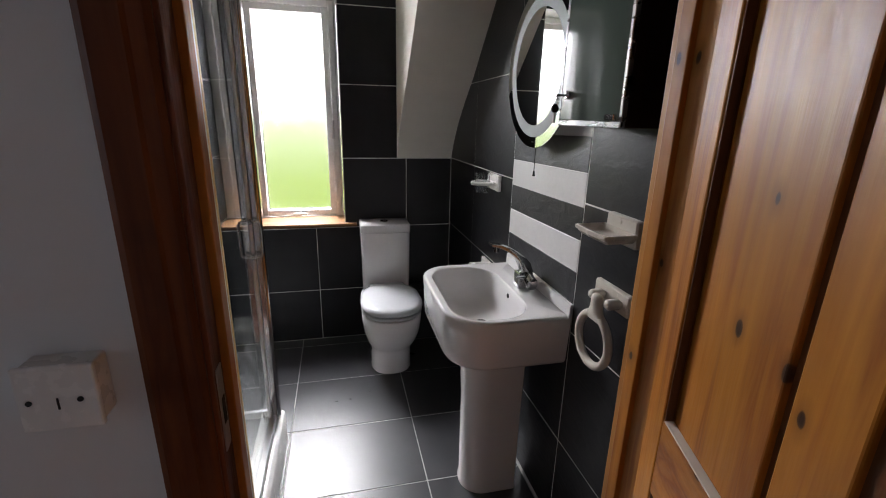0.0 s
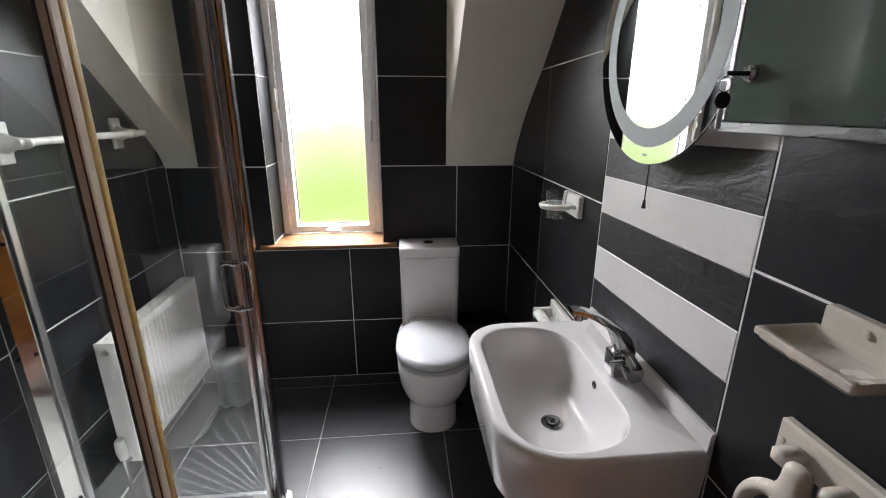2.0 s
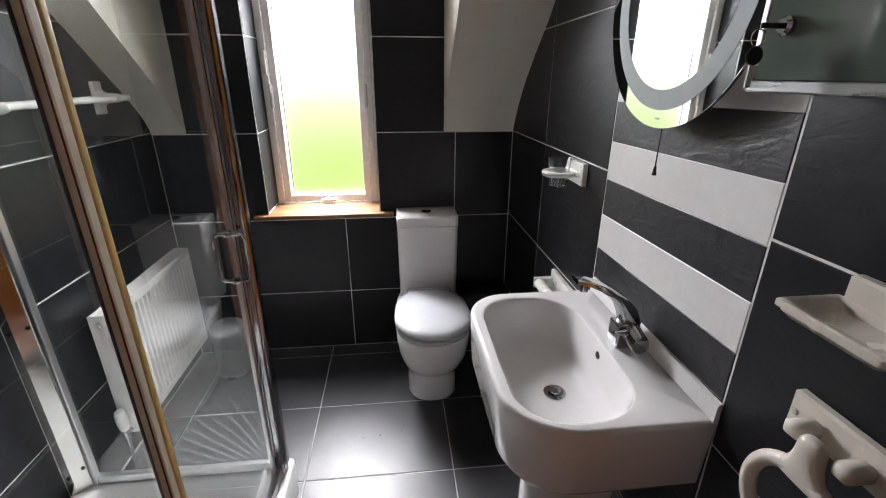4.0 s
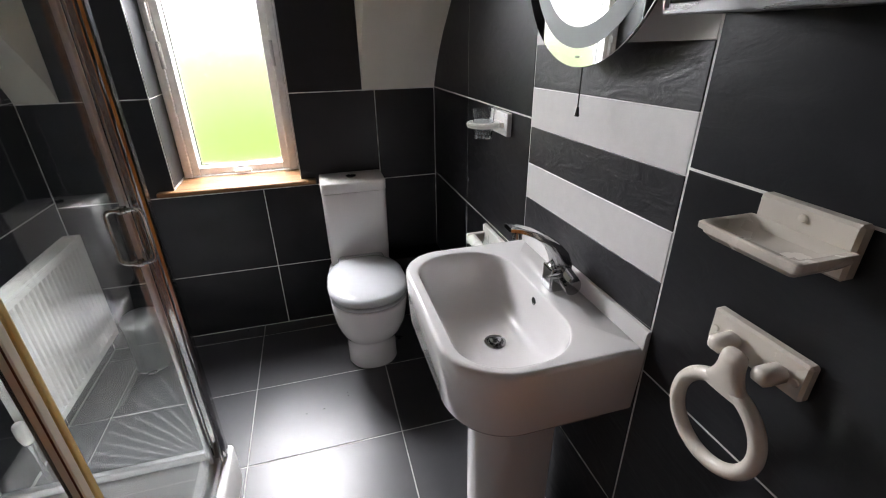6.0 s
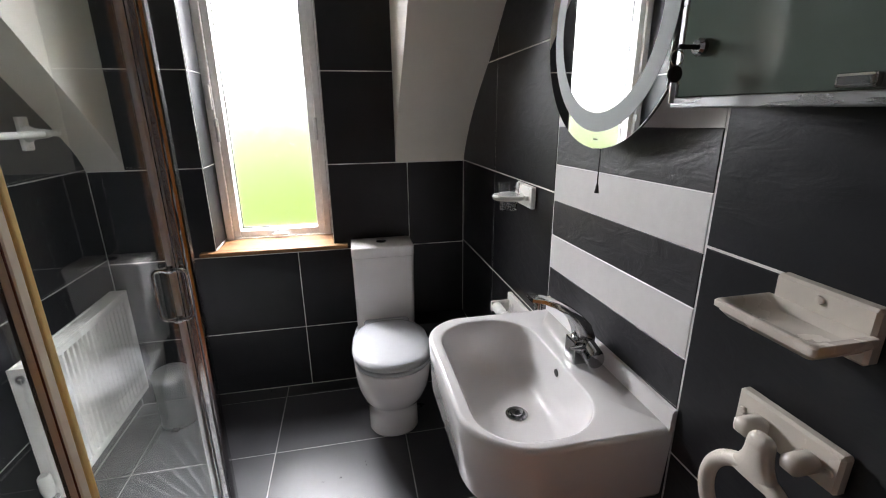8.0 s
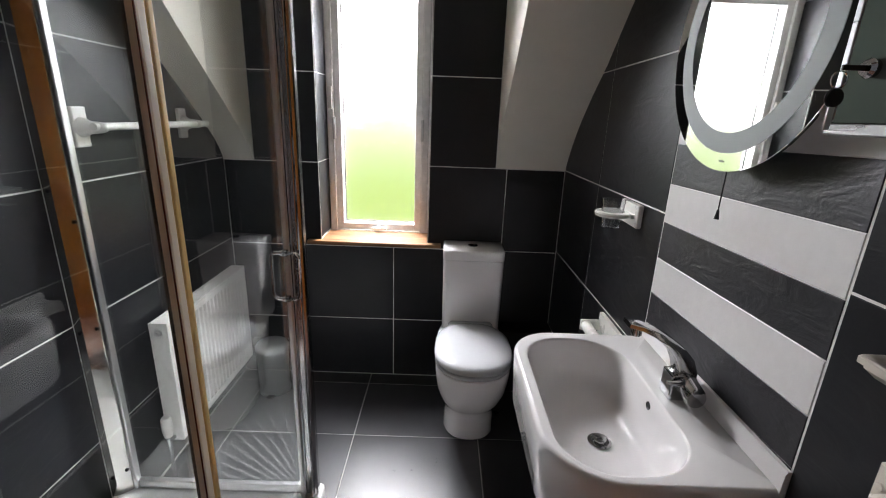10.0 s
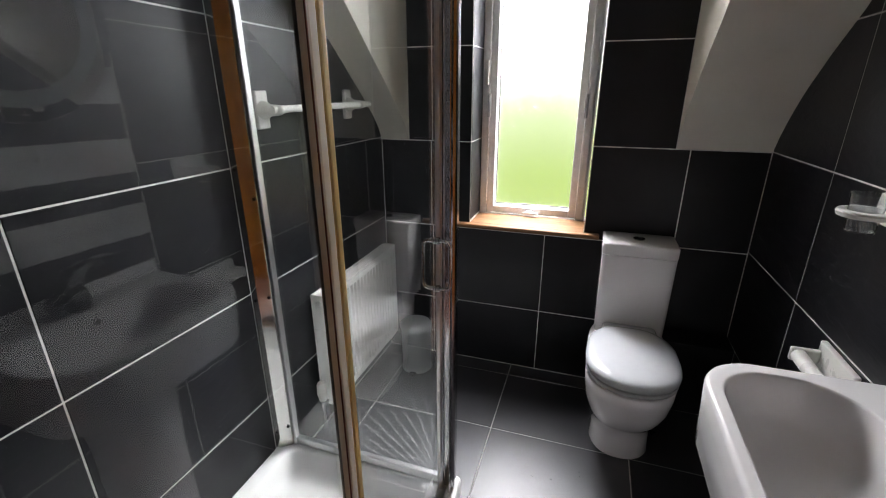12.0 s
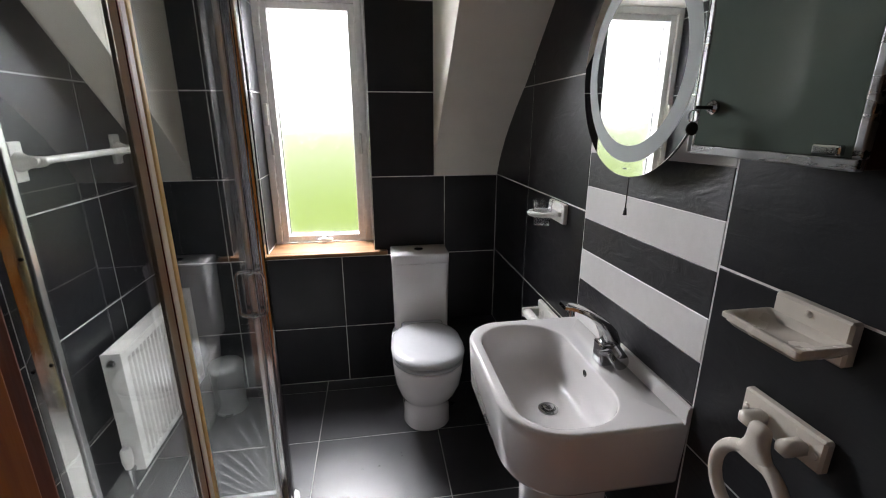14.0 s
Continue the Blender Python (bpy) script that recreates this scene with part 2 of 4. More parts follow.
# Doorway pine, left side: its shade is put into a darker, redder colour.
M_PINE_SHADED = pine("shaded_pine", (0.11, 0.03, 0.010), (0.24, 0.07, 0.022), "Z")
# The same pine on the right side, with the light put into its colour.
M_PINE_LIT = pine("lit_varnished_pine", (0.36, 0.13, 0.03), (0.62, 0.29, 0.07), "Z")
# Shade of the door's grooves as colour; also the shower strip's dark edge.
M_SHADE_EDGE = pine("shade_and_edge_brown", (0.09, 0.028, 0.008), (0.15, 0.05, 0.014), "Z", knots=False)
M_PINE_X = pine("varnished_pine_level", (0.17, 0.08, 0.032), (0.30, 0.155, 0.066), "X", flat="Z")
M_PINE_Y = pine("varnished_pine_rail", (0.22, 0.058, 0.008), (0.45, 0.165, 0.022), "Y")
M_MIRROR = surface("mirror_silver", (0.86, 0.88, 0.87), 0.02, metal=1.0, vary=0.0, rough_vary=0.0)
M_FROST = surface("frosted_ring", (0.33, 0.36, 0.35), 0.55, vary=0.03, spec=0.08)
M_CAB_GLASS = surface("smoked_frosted_glass", (0.085, 0.105, 0.09), 0.05, vary=0.03, grain=10, rough_vary=0.02)
M_STEEL = surface("bin_steel", (0.62, 0.63, 0.64), 0.36, metal=1.0, vary=0.05, grain=60, stretch=(1, 1, 8))
M_GLASS = glass("shower_glass", (0.97, 0.99, 0.98), 0.0, 0.0004)
M_GLASS_MARKED = glass("shower_glass_marked", (0.97, 0.99, 0.98), 0.0, 0.0025)


def streaked(name, x0, z0):
    """Clear glass with a fan of dried wiper strokes low down."""
    m, t, p = nodes_of(name)
    p.inputs["Base Color"].default_value = (0.97, 0.99, 0.98, 1)
    p.inputs["Transmission Weight"].default_value, p.inputs["Roughness"].default_value, p.inputs["IOR"].default_value = 1.0, 0.0, 1.52

    def calc(op, a, b=None, c=None):
        n = t.nodes.new("ShaderNodeMath")
        n.operation = op
        for k, v in enumerate((a, b, c)):
            if v is None:
                continue
            if isinstance(v, (int, float)):
                n.inputs[k].default_value = v
            else:
                t.links.new(v, n.inputs[k])
        return n.outputs[0]

    g, sx = t.nodes.new("ShaderNodeNewGeometry"), t.nodes.new("ShaderNodeSeparateXYZ")
    t.links.new(g.outputs["Position"], sx.inputs[0])
    dy, dz = calc("SUBTRACT", x0, sx.outputs["X"]), calc("SUBTRACT", sx.outputs["Z"], z0)
    ang = calc("ARCTAN2", dz, dy)
    wob = add(t, "ShaderNodeTexNoise", Scale=9.0, Detail=4.0)
    line = calc("SINE", calc("MULTIPLY_ADD", wob.outputs[0], 3.0, calc("MULTIPLY", ang, 52.0)))
    sharp = calc("POWER", calc("MAXIMUM", line, 0.0), 1.6)
    reach = calc("SQRT", calc("ADD", calc("MULTIPLY", dy, dy), calc("MULTIPLY", dz, dz)))
    low = t.nodes.new("ShaderNodeMapRange")
    low.inputs["From Min"].default_value, low.inputs["From Max"].default_value = 0.46, 0.22
    t.links.new(reach, low.inputs["Value"])
    patch = add(t, "ShaderNodeTexNoise", Scale=4.0, Detail=6.0)
    film = calc("MULTIPLY_ADD", calc("MULTIPLY", sharp, low.outputs[0]), 0.14, calc("MULTIPLY", patch.outputs[0], 0.002))
    d1, d2, d = t.nodes.new("ShaderNodeBsdfDiffuse"), t.nodes.new("ShaderNodeBsdfTranslucent"), t.nodes.new("ShaderNodeMixShader")
    for k, n in enumerate((d1, d2)):
        n.inputs["Color"].default_value = (0.8, 0.82, 0.82, 1)
        t.links.new(n.outputs[0], d.inputs[k + 1])
    mx = t.nodes.new("ShaderNodeMixShader")
    t.links.new(film, mx.inputs[0])
    t.links.new(p.outputs[0], mx.inputs[1])
    t.links.new(d.outputs[0], mx.inputs[2])
    t.links.new(mx.outputs[0], t.nodes["Material Output"].inputs[0])
    return m


M_GLASS_STREAKS = streaked("shower_glass_streaked", 0.05, 0.09)
M_CUP = glass("cup_plastic", (0.94, 0.96, 0.97), 0.08, 0.0)
M_PANE = glass("obscured_glass", (0.28, 0.28, 0.28), 0.2, 0.0, 0.9)
M_CARPET = surface("carpet", (0.40, 0.19, 0.125), 0.95, vary=0.2, grain=160, bump=0.6, bump_scale=300)
M_HOLE = surface("dark_hole", (0.01, 0.01, 0.01), 0.7)


# ---- mesh helpers ----
def mesh_ob(name, bm, material, smooth=False):
    me = bpy.data.meshes.new(name)
    bmesh.ops.recalc_face_normals(bm, faces=bm.faces)
    bm.to_mesh(me)
    bm.free()
    me.materials.append(material)
    if smooth:
        me.polygons.foreach_set("use_smooth", [True] * len(me.polygons))
        me.set_sharp_from_angle(angle=radians(smooth if smooth is not True else 40))
    return new(name, me)


def part(name, bm, material, parent=None, label="", smooth=False):
    ob = mesh_ob(name, bm, material, smooth)
    if parent:
        ob.parent = parent
    if label:
        tagged(ob, label)
    return ob


def thing(name, label, category, group="", kind=""):
    return tagged(new(name), label, category, group, kind)


def box(x0, x1, y0, y1, z0, z1, bevel=0.0, seg=2, bm=None):
    own = bmesh.new()
    bmesh.ops.create_cube(own, size=1.0)
    for v in own.verts:
        v.co = Vector(((x0 + x1) / 2 + v.co.x * (x1 - x0), (y0 + y1) / 2 + v.co.y * (y1 - y0), (z0 + z1) / 2 + v.co.z * (z1 - z0)))
    if bevel:
        bmesh.ops.bevel(own, geom=own.edges[:], offset=bevel, segments=seg, profile=0.5, affect="EDGES")
    if bm is None:
        return own
    me = bpy.data.meshes.new("tmp")
    own.to_mesh(me)
    own.free()
    bm.from_mesh(me)
    bpy.data.meshes.remove(me)
    return bm


def loft(rings, cap=True, bm=None, closed=True):
    bm = bm or bmesh.new()
    rows = [[bm.verts.new(p) for p in r] for r in rings]
    n = len(rows[0])
    for a, b in zip(rows, rows[1:]):
        for k in range(n if closed else n - 1):
            bm.faces.new((a[k], a[(k + 1) % n], b[(k + 1) % n], b[k]))
    if cap:
        bm.faces.new(rows[0][::-1])
        bm.faces.new(rows[-1])
    return bm


def lathe(profile, centre=(0, 0, 0), axis="Z", seg=28, bm=None):
    """profile: (radius, height) pairs along the axis, closed at both ends."""
    rings = []
    for r, h in profile:
        ring = []
        for k in range(seg):
            a = 2 * math.pi * k / seg
            u, v = r * math.cos(a), r * math.sin(a)
            d = {"Z": (u, v, h), "X": (h, u, v), "Y": (u, h, v)}[axis]
            ring.append(Vector(centre) + Vector(d))
        rings.append(ring)
    return loft(rings, True, bm)


def tube(points, radius, seg=10, bm=None, flat=1.0):
    pts = [Vector(p) for p in points]
    rings, up = [], None
    for k, p in enumerate(pts):
        d = (pts[min(k + 1, len(pts) - 1)] - pts[max(k - 1, 0)]).normalized()
        side = d.cross(Vector((0, 0, 1)) if abs(d.z) < 0.95 else Vector((1, 0, 0))) if up is None else up - d * up.dot(d)
        side.normalize()
        up = side
        other = d.cross(side)
        r = radius[k] if isinstance(radius, (list, tuple)) else radius
        rings.append([p + side * r * math.cos(2 * math.pi * j / seg) + other * r * flat * math.sin(2 * math.pi * j / seg) for j in range(seg)])
    return loft(rings, True, bm)


def arc(centre, r, a0, a1, n, plane="YZ", ry=None):
    out = []
    for k in range(n + 1):
        a = radians(a0 + (a1 - a0) * k / n)
        u, v = r * math.cos(a), (ry or r) * math.sin(a)
        out.append(Vector(centre) + Vector({"YZ": (0, u, v), "XZ": (u, 0, v), "XY": (u, v, 0)}[plane]))
    return out


def rounded(x0, x1, y0, y1, z, radii, n=9):
    """An outline in the level plane; radii at (x0,y0), (x1,y0), (x1,y1), (x0,y1)."""
    out = []
    spots = (((x0, y0), (1, 1), 180), ((x1, y0), (-1, 1), 270), ((x1, y1), (-1, -1), 0), ((x0, y1), (1, -1), 90))
    for ((cx, cy), (sx, sy), a0), r in zip(spots, radii):
        for k in range(n):
            a = radians(a0 + 90 * k / (n - 1))
            out.append(Vector((cx + sx * r + r * math.cos(a), cy + sy * r + r * math.sin(a), z)))
    return out


def prism(outline, axis, a, b):
    """An outline of (u, v) pairs pushed from a to b along an axis: X takes (y, z), Y takes (x, z)."""
    put = {"X": lambda w, u, v: Vector((w, u, v)), "Y": lambda w, u, v: Vector((u, w, v)), "Z": lambda w, u, v: Vector((u, v, w))}[axis]
    return loft([[put(a, u, v) for u, v in outline], [put(b, u, v) for u, v in outline]])


# ---- the room ----
XL, XR, YD, YB, TOP = -0.62, 1.05, 0.955, 3.0, 2.35
HALL = 0.865
WX0, WX1, WZ0, WZ1 = -0.155, 0.385, 0.77, 2.045
DX0, DX1, DZ = 0.171, 0.914, 2.03
ROWS = (0.0, 0.341, 0.747, 1.168, 1.581, 1.988, TOP)
ROWS_RIGHT = (0.0, 0.346, 0.756, 1.170, 1.580, 1.985, TOP)
ROWS_LEFT = (0.0, 0.360, 0.770, 1.177, 1.582, 1.987, TOP)
GAP = 0.0045

wall_back = tagged(part("wall_back", box(XL - 0.2, WX0, YB + 0.0012, 3.33, 0, TOP), M_GROUT), "back wall with a tall window, grouted for dark tiles", "wall", kind="structure")


def rebuild(ob, boxes):
    bm = bmesh.new()
    for b in boxes:
        box(*b, bm=bm)
    bm.to_mesh(ob.data)
    bm.free()


rebuild(wall_back, [(XL - 0.2, WX0 - 0.0012, YB + 0.0012, 3.33, 0, TOP), (WX1 + 0.0012, XR + 0.2, YB + 0.0012, 3.33, 0, TOP), (WX0 - 0.0012, WX1 + 0.0012, YB + 0.0012, 3.33, 0, WZ0 - 0.006), (WX0 - 0.0012, WX1 + 0.0012, YB + 0.0012, 3.33, WZ1, TOP)])
wall_right = tagged(part("wall_right", box(XR + 0.0012, XR + 0.2, YD, YB + 0.0012, 0, TOP), M_GROUT), "side wall behind the basin, grouted for dark tiles", "wall", kind="structure")
wall_left = tagged(part("wall_left", box(XL - 0.2, XL - 0.0012, YD, YB + 0.0012, 0, TOP), M_GROUT), "side wall along the shower, grouted for dark tiles", "wall", kind="structure")
wall_door = tagged(part("wall_door", box(0, 1, 0, 1, 0, 1), M_WALL), "white painted wall with the doorway", "wall", kind="structure")
rebuild(wall_door, [(-3.6, DX0 - 0.025, HALL, YD - 0.001, 0, TOP), (DX1 + 0.025, 1.9, HALL, YD - 0.001, 0, TOP), (DX0 - 0.025, DX1 + 0.025, HALL, YD - 0.001, DZ + 0.025, TOP)])
floor = tagged(part("floor", box(XL - 0.2, XR + 0.2, YD - 0.03, YB + 0.01, -0.12, -0.0015), M_FLOOR_GROUT), "bathroom floor bed with grey grout", "floor", kind="structure")
ceiling = tagged(part("ceiling", box(XL - 0.2, XR + 0.2, YD, 3.33, TOP, TOP + 0.1), M_PAINT), "cream painted flat ceiling", "ceiling", kind="structure")

# the hall on this side of the door
hall_floor = tagged(part("floor_hall", box(-3.6, 1.9, -0.9, YD - 0.03, -0.12, -0.002), M_CARPET), "reddish brown carpet of the hall", "floor", kind="structure")
hall_ceiling = tagged(part("ceiling_hall", box(-3.6, 1.9, -0.9, HALL, TOP, TOP + 0.1), M_WALL), "white ceiling of the hall", "ceiling", kind="structure")
tagged(part("wall_hall_back", box(-3.75, 2.0, -1.0, -0.9, 0, TOP), M_WALL), "white wall at the back of the hall", "wall", kind="structure")
# Unseen end wall; its opening is added to go with the fill light.
hall_left = tagged(part("wall_hall_left", box(0, 1, 0, 1, 0, 1), M_WALL), "white side wall of the hall, opened behind the added fill light", "wall", kind="structure")
rebuild(hall_left, [(-3.75, -3.6, -0.9, -0.02, 0, TOP), (-3.75, -3.6, 0.74, YD, 0, TOP), (-3.75, -3.6, -0.02, 0.74, 0, 0.9), (-3.75, -3.6, -0.02, 0.74, 2.1, TOP)])
tagged(part("wall_hall_right", box(1.9, 2.0, -0.9, YD, 0, TOP), M_WALL), "white side wall of the hall", "wall", kind="structure")

# sloping ceilings on both sides of the window recess, coved at the foot
SLOPES = ([(3.004, 1.165), (2.988, 1.195), (2.965, 1.238), (2.925, 1.295), (2.88, 1.35), (2.832, 1.402), (2.72, 1.503), (2.591, 1.605), (2.36, 1.825), (1.82, TOP), (3.004, TOP)],
          [(3.004, 1.165), (2.988, 1.19), (2.968, 1.225), (2.93, 1.27), (2.854, 1.345), (2.73, 1.452), (2.637, 1.532), (2.45, 1.695), (2.294, 1.835), (1.73, TOP), (3.004, TOP)])
for k, (a, b) in enumerate(((0.712, XR + 0.002), (XL - 0.002, -0.474))):
    tagged(part("ceiling_slope_%d" % (k + 1), prism(SLOPES[k], "X", a, b), M_PAINT, smooth=25), "cream painted sloping ceiling beside the window recess", "ceiling", kind="structure")

# ---- the window ----
window = tagged(new("window_1"), "tall white uPVC window with obscured glass", "window", kind="structure")


def bars(x0, x1, y0, y1, z0, z1, w):
    bm = bmesh.new()
    for b in ((x0, x0 + w, z0, z1), (x1 - w, x1, z0, z1), (x0 + w - 0.0005, x1 - w + 0.0005, z0, z0 + w), (x0 + w - 0.0005, x1 - w + 0.0005, z1 - w, z1)):
        box(b[0], b[1], y0, y1, b[2], b[3], 0.004, 2, bm)
    return bm


part("window_frame", bars(-0.153, 0.371, 3.185, 3.30, 0.752, 2.04, 0.035), M_UPVC, window)
part("frame_packer", box(0.3712, 0.3836, 3.19, 3.30, 0.782, 2.043, 0.001), M_UPVC, window)
part("sash", bars(-0.119, 0.337, 3.20, 3.29, 0.786, 2.006, 0.035), M_UPVC, window)
pane = part("pane", box(-0.09, 0.308, 3.266, 3.272, 0.815, 1.98), M_PANE, window, "obscured frosted pane")
pane.visible_shadow = False
part("gasket", bars(-0.0855, 0.3035, 3.256, 3.262, 0.8195, 1.975, 0.003), M_BLACK, window)
hb = box(0.075, 0.155, 3.165, 3.18, 0.792, 0.806, 0.004)
box(0.095, 0.12, 3.176, 3.202, 0.789, 0.81, 0.003, 2, hb)
part("window_handle", hb, M_UPVC, window, "white window handle")
for x, z in ((-0.118, 1.27), (0.338, 1.27)):
    lb = box(x - 0.008, x + 0.008, 3.178, 3.202, z, z + 0.11, 0.005)
    box(x - 0.006, x + 0.006, 3.166, 3.18, z + 0.07, z + 0.105, 0.004, 2, lb)
    part("latch", lb, M_ALU, window, "grey metal latch")
part("trickle_catch", box(-0.142, -0.122, 3.168, 3.187, 1.42, 1.53, 0.004), M_PLASTIC, window)
sb = box(-0.222, 0.455, 2.958, 3.0, 0.760, 0.781, 0.006)
box(WX0 + 0.001, WX1 - 0.001, 2.995, 3.187, 0.7655, 0.781, 0.0, 1, sb)
part("window_sill", sb, M_PINE_X, window, "varnished pine window board")

# sky and field beyond the glass
m_out, t_out, p_out = nodes_of("outside_glow")
e_out = t_out.nodes.new("ShaderNodeEmission")
g_out = t_out.nodes.new("ShaderNodeNewGeometry")
s_out = t_out.nodes.new("ShaderNodeSeparateXYZ")
t_out.links.new(g_out.outputs["Position"], s_out.inputs[0])
z_out = t_out.nodes.new("ShaderNodeMapRange")
z_out.inputs["From Min"].default_value, z_out.inputs["From Max"].default_value = 0.0, 3.0
t_out.links.new(s_out.outputs["Z"], z_out.inputs["Value"])
t_out.links.new(ramp(t_out, z_out.outputs[0], [(0.0, (0.47, 0.66, 0.15)), (0.30, (0.55, 0.74, 0.22)), (0.42, (0.76, 0.89, 0.50)), (0.52, (0.93, 0.98, 0.86)), (0.60, (1.0, 1.0, 1.0))]), e_out.inputs["Color"])
k_out = t_out.nodes.new("ShaderNodeMath")
k_out.operation = "MULTIPLY"
k_out.inputs[1].default_value = SKY_GLOW
t_out.links.new(ramp(t_out, z_out.outputs[0], [(0.0, grey(GRASS_GLOW / SKY_GLOW)), (0.34, grey(GRASS_GLOW / SKY_GLOW)), (0.46, grey(0.215)), (0.58, grey(0.26)), (0.70, grey(0.36)), (0.84, grey(0.8))]), k_out.inputs[0])
t_out.links.new(k_out.outputs[0], e_out.inputs["Strength"])
t_out.links.new(e_out.outputs[0], t_out.nodes["Material Output"].inputs[0])
tagged(part("backdrop", box(-1.5, 1.75, 3.95, 3.96, -0.6, 3.9), m_out), "bright overcast sky over a green field", "backdrop", kind="structure")

# ---- the doorway ----
doorway = tagged(new("door_frame"), "varnished pine door lining and architraves", "door frame", kind="structure")
# One wood: left upright coloured as in shade, right one as lit.
for side, (a, b) in (("left", (DX0 - 0.025, DX0)), ("right", (DX1, DX1 + 0.025))):
    part("lining", box(a, b, HALL - 0.004, YD + 0.013, 0, DZ + 0.025, 0.003), M_PINE_SHADED if side == "left" else M_PINE_LIT, doorway)
part("lining_head", box(DX0, DX1, HALL - 0.004, YD + 0.013, DZ, DZ + 0.025, 0.003), M_PINE_X, doorway)
for x0, x1 in ((DX0 - 0.001, DX0 + 0.012), (DX1 - 0.012, DX1 + 0.001)):
    part("door_stop", box(x0, x1, HALL + 0.045, HALL + 0.075, 0, DZ, 0.002), M_PINE, doorway)


def architrave(x0, x1, flip):
    """A moulded upright: flat field, step and rounded inner edge."""
    w = x1 - x0
    prof = [(0, 0), (0, 0.014), (0.12, 0.018), (0.62, 0.018), (0.68, 0.013), (0.9, 0.012), (1.0, 0.007), (1.0, 0)]
    pts = [((x1 - u * w) if flip else (x0 + u * w), HALL - 0.002 - d) for u, d in prof]
    return prism(pts, "Z", 0, DZ + 0.08)


part("architrave", architrave(DX0 - 0.080, DX0 - 0.006, False), M_PINE_SHADED, doorway)
part("architrave", architrave(DX1 + 0.006, DX1 + 0.092, True), M_PINE_LIT, doorway)
part("architrave_head", box(DX0 - 0.006, DX1 + 0.006, HALL - 0.02, HALL - 0.002, DZ + 0.008, DZ + 0.08, 0.004), M_PINE_X, doorway)
kp = box(DX0 + 0.0, DX0 + 0.0022, HALL + 0.008, HALL + 0.034, 0.93, 1.07, 0.001)
part("strike_plate", kp, M_ALU, doorway, "satin metal strike plate")
part("strike_hole", box(DX0 + 0.0015, DX0 + 0.003, HALL + 0.014, HALL + 0.028, 0.975, 1.02), M_HOLE, doorway)

# the leaf, opened towards the hall; built along -y from its hinge edge
door_leaf = tagged(new("door_1"), "open varnished pine door with boarded panels", "door", kind="structure")
LW, LH, LT = 0.73, 2.0, 0.040


def leaf_part(name, y0, y1, z0, z1, x0, x1, material, bevel=0.003):
    return part(name, box(x0, x1, -y1, -y0, z0, z1, bevel), material, door_leaf)


leaf_part("stile", 0.0, 0.062, 0.006, LH, 0, LT, M_PINE)
leaf_part("stile", LW - 0.085, LW, 0.006, LH, 0, LT, M_PINE)
for z0, z1 in ((0.006, 0.21), (0.78, 0.932), (LH - 0.1, LH)):
    leaf_part("rail", 0.0622, LW - 0.0852, z0, z1, 0.0005, LT - 0.0005, M_PINE_Y)
for z0, z1 in ((0.2102, 0.7798), (0.9322, LH - 0.1002)):
    # Dark core: the shade between the boards is put into its colour.
    leaf_part("panel_core", 0.060, LW - 0.083, z0 - 0.003, z1 + 0.003, 0.0262, 0.0276, M_SHADE_EDGE, 0)
    for a, b in ((0.0665, 0.278), (0.296, 0.388), (0.416, LW - 0.0855)):
        leaf_part("board", a, b, z0 - 0.004, z1 + 0.004, 0.0175, LT - 0.0065, M_PINE_B, 0.003)
    # Thin strip added to darken the stile's inner edge, as shade does.
    leaf_part("panel_edge", 0.0622, 0.0662, z0 + 0.002, z1 - 0.002, 0.003, 0.0172, M_SHADE_EDGE, 0.001)
    if z0 > 0.9:
        # Pale strip that paints the sheen along the rail's top.
        leaf_part("rail_ledge", 0.0665, LW - 0.0855, z0 - 0.001, z0 + 0.0015, 0.0015, 0.0172, M_LEDGE_SHEEN, 0.0005)
lb = lathe([(0.004, 0.0), (0.024, 0.0), (0.024, 0.006), (0.011, 0.01), (0.010, 0.04), (0.012, 0.044), (0.004, 0.046)], (0.0, -LW + 0.055, 1.0), "X")
for v in lb.verts:
    v.co.x = -v.co.x
tube([(-0.038, -LW + 0.055, 1.0), (-0.041, -LW + 0.1, 1.0), (-0.038, -LW + 0.165, 0.998)], [0.009, 0.009, 0.007], bm=lb)
part("door_handle", lb, M_ALU, door_leaf, "satin metal lever handle", smooth=True)
for z in (0.22, 1.75):
    part("hinge", lathe([(0.006, 0), (0.006, 0.08)], (-0.004, 0.008, z), seg=12), M_ALU, door_leaf)
door_leaf.matrix_world = pose(0.903, HALL - 0.004, 0, 0, 0, -18)

# small plate on the hall wall
plate = thing("switch_box", "white surface switch box on the hall wall", "switch")
part("back_box", box(-0.036, 0.047, HALL - 0.034, HALL, 1.040, 1.124, 0.003), M_PLASTIC, plate)
part("cover", box(-0.039, 0.050, HALL - 0.043, HALL - 0.034, 1.037, 1.127, 0.003), M_UPVC, plate)
for x in (-0.025, 0.030):
    part("screw", lathe([(0.0035, 0.0), (0.0035, 0.0015)], (x, HALL - 0.0445, 1.080), "Y", 12), M_HOLE, plate)
part("slot", box(0.0045, 0.0065, HALL - 0.0442, HALL - 0.042, 1.068, 1.084), M_HOLE, plate)

# ---- shower ----
shower_tray = tagged(part("shower_tray", bmesh.new(), M_TRAY), "white acrylic shower tray on the floor", "shower tray")
TX0, TX1, TY0, TY1 = XL, 0.078, YD + 0.005, 2.075
rs = (0.004, 0.004, 0.02, 0.004)
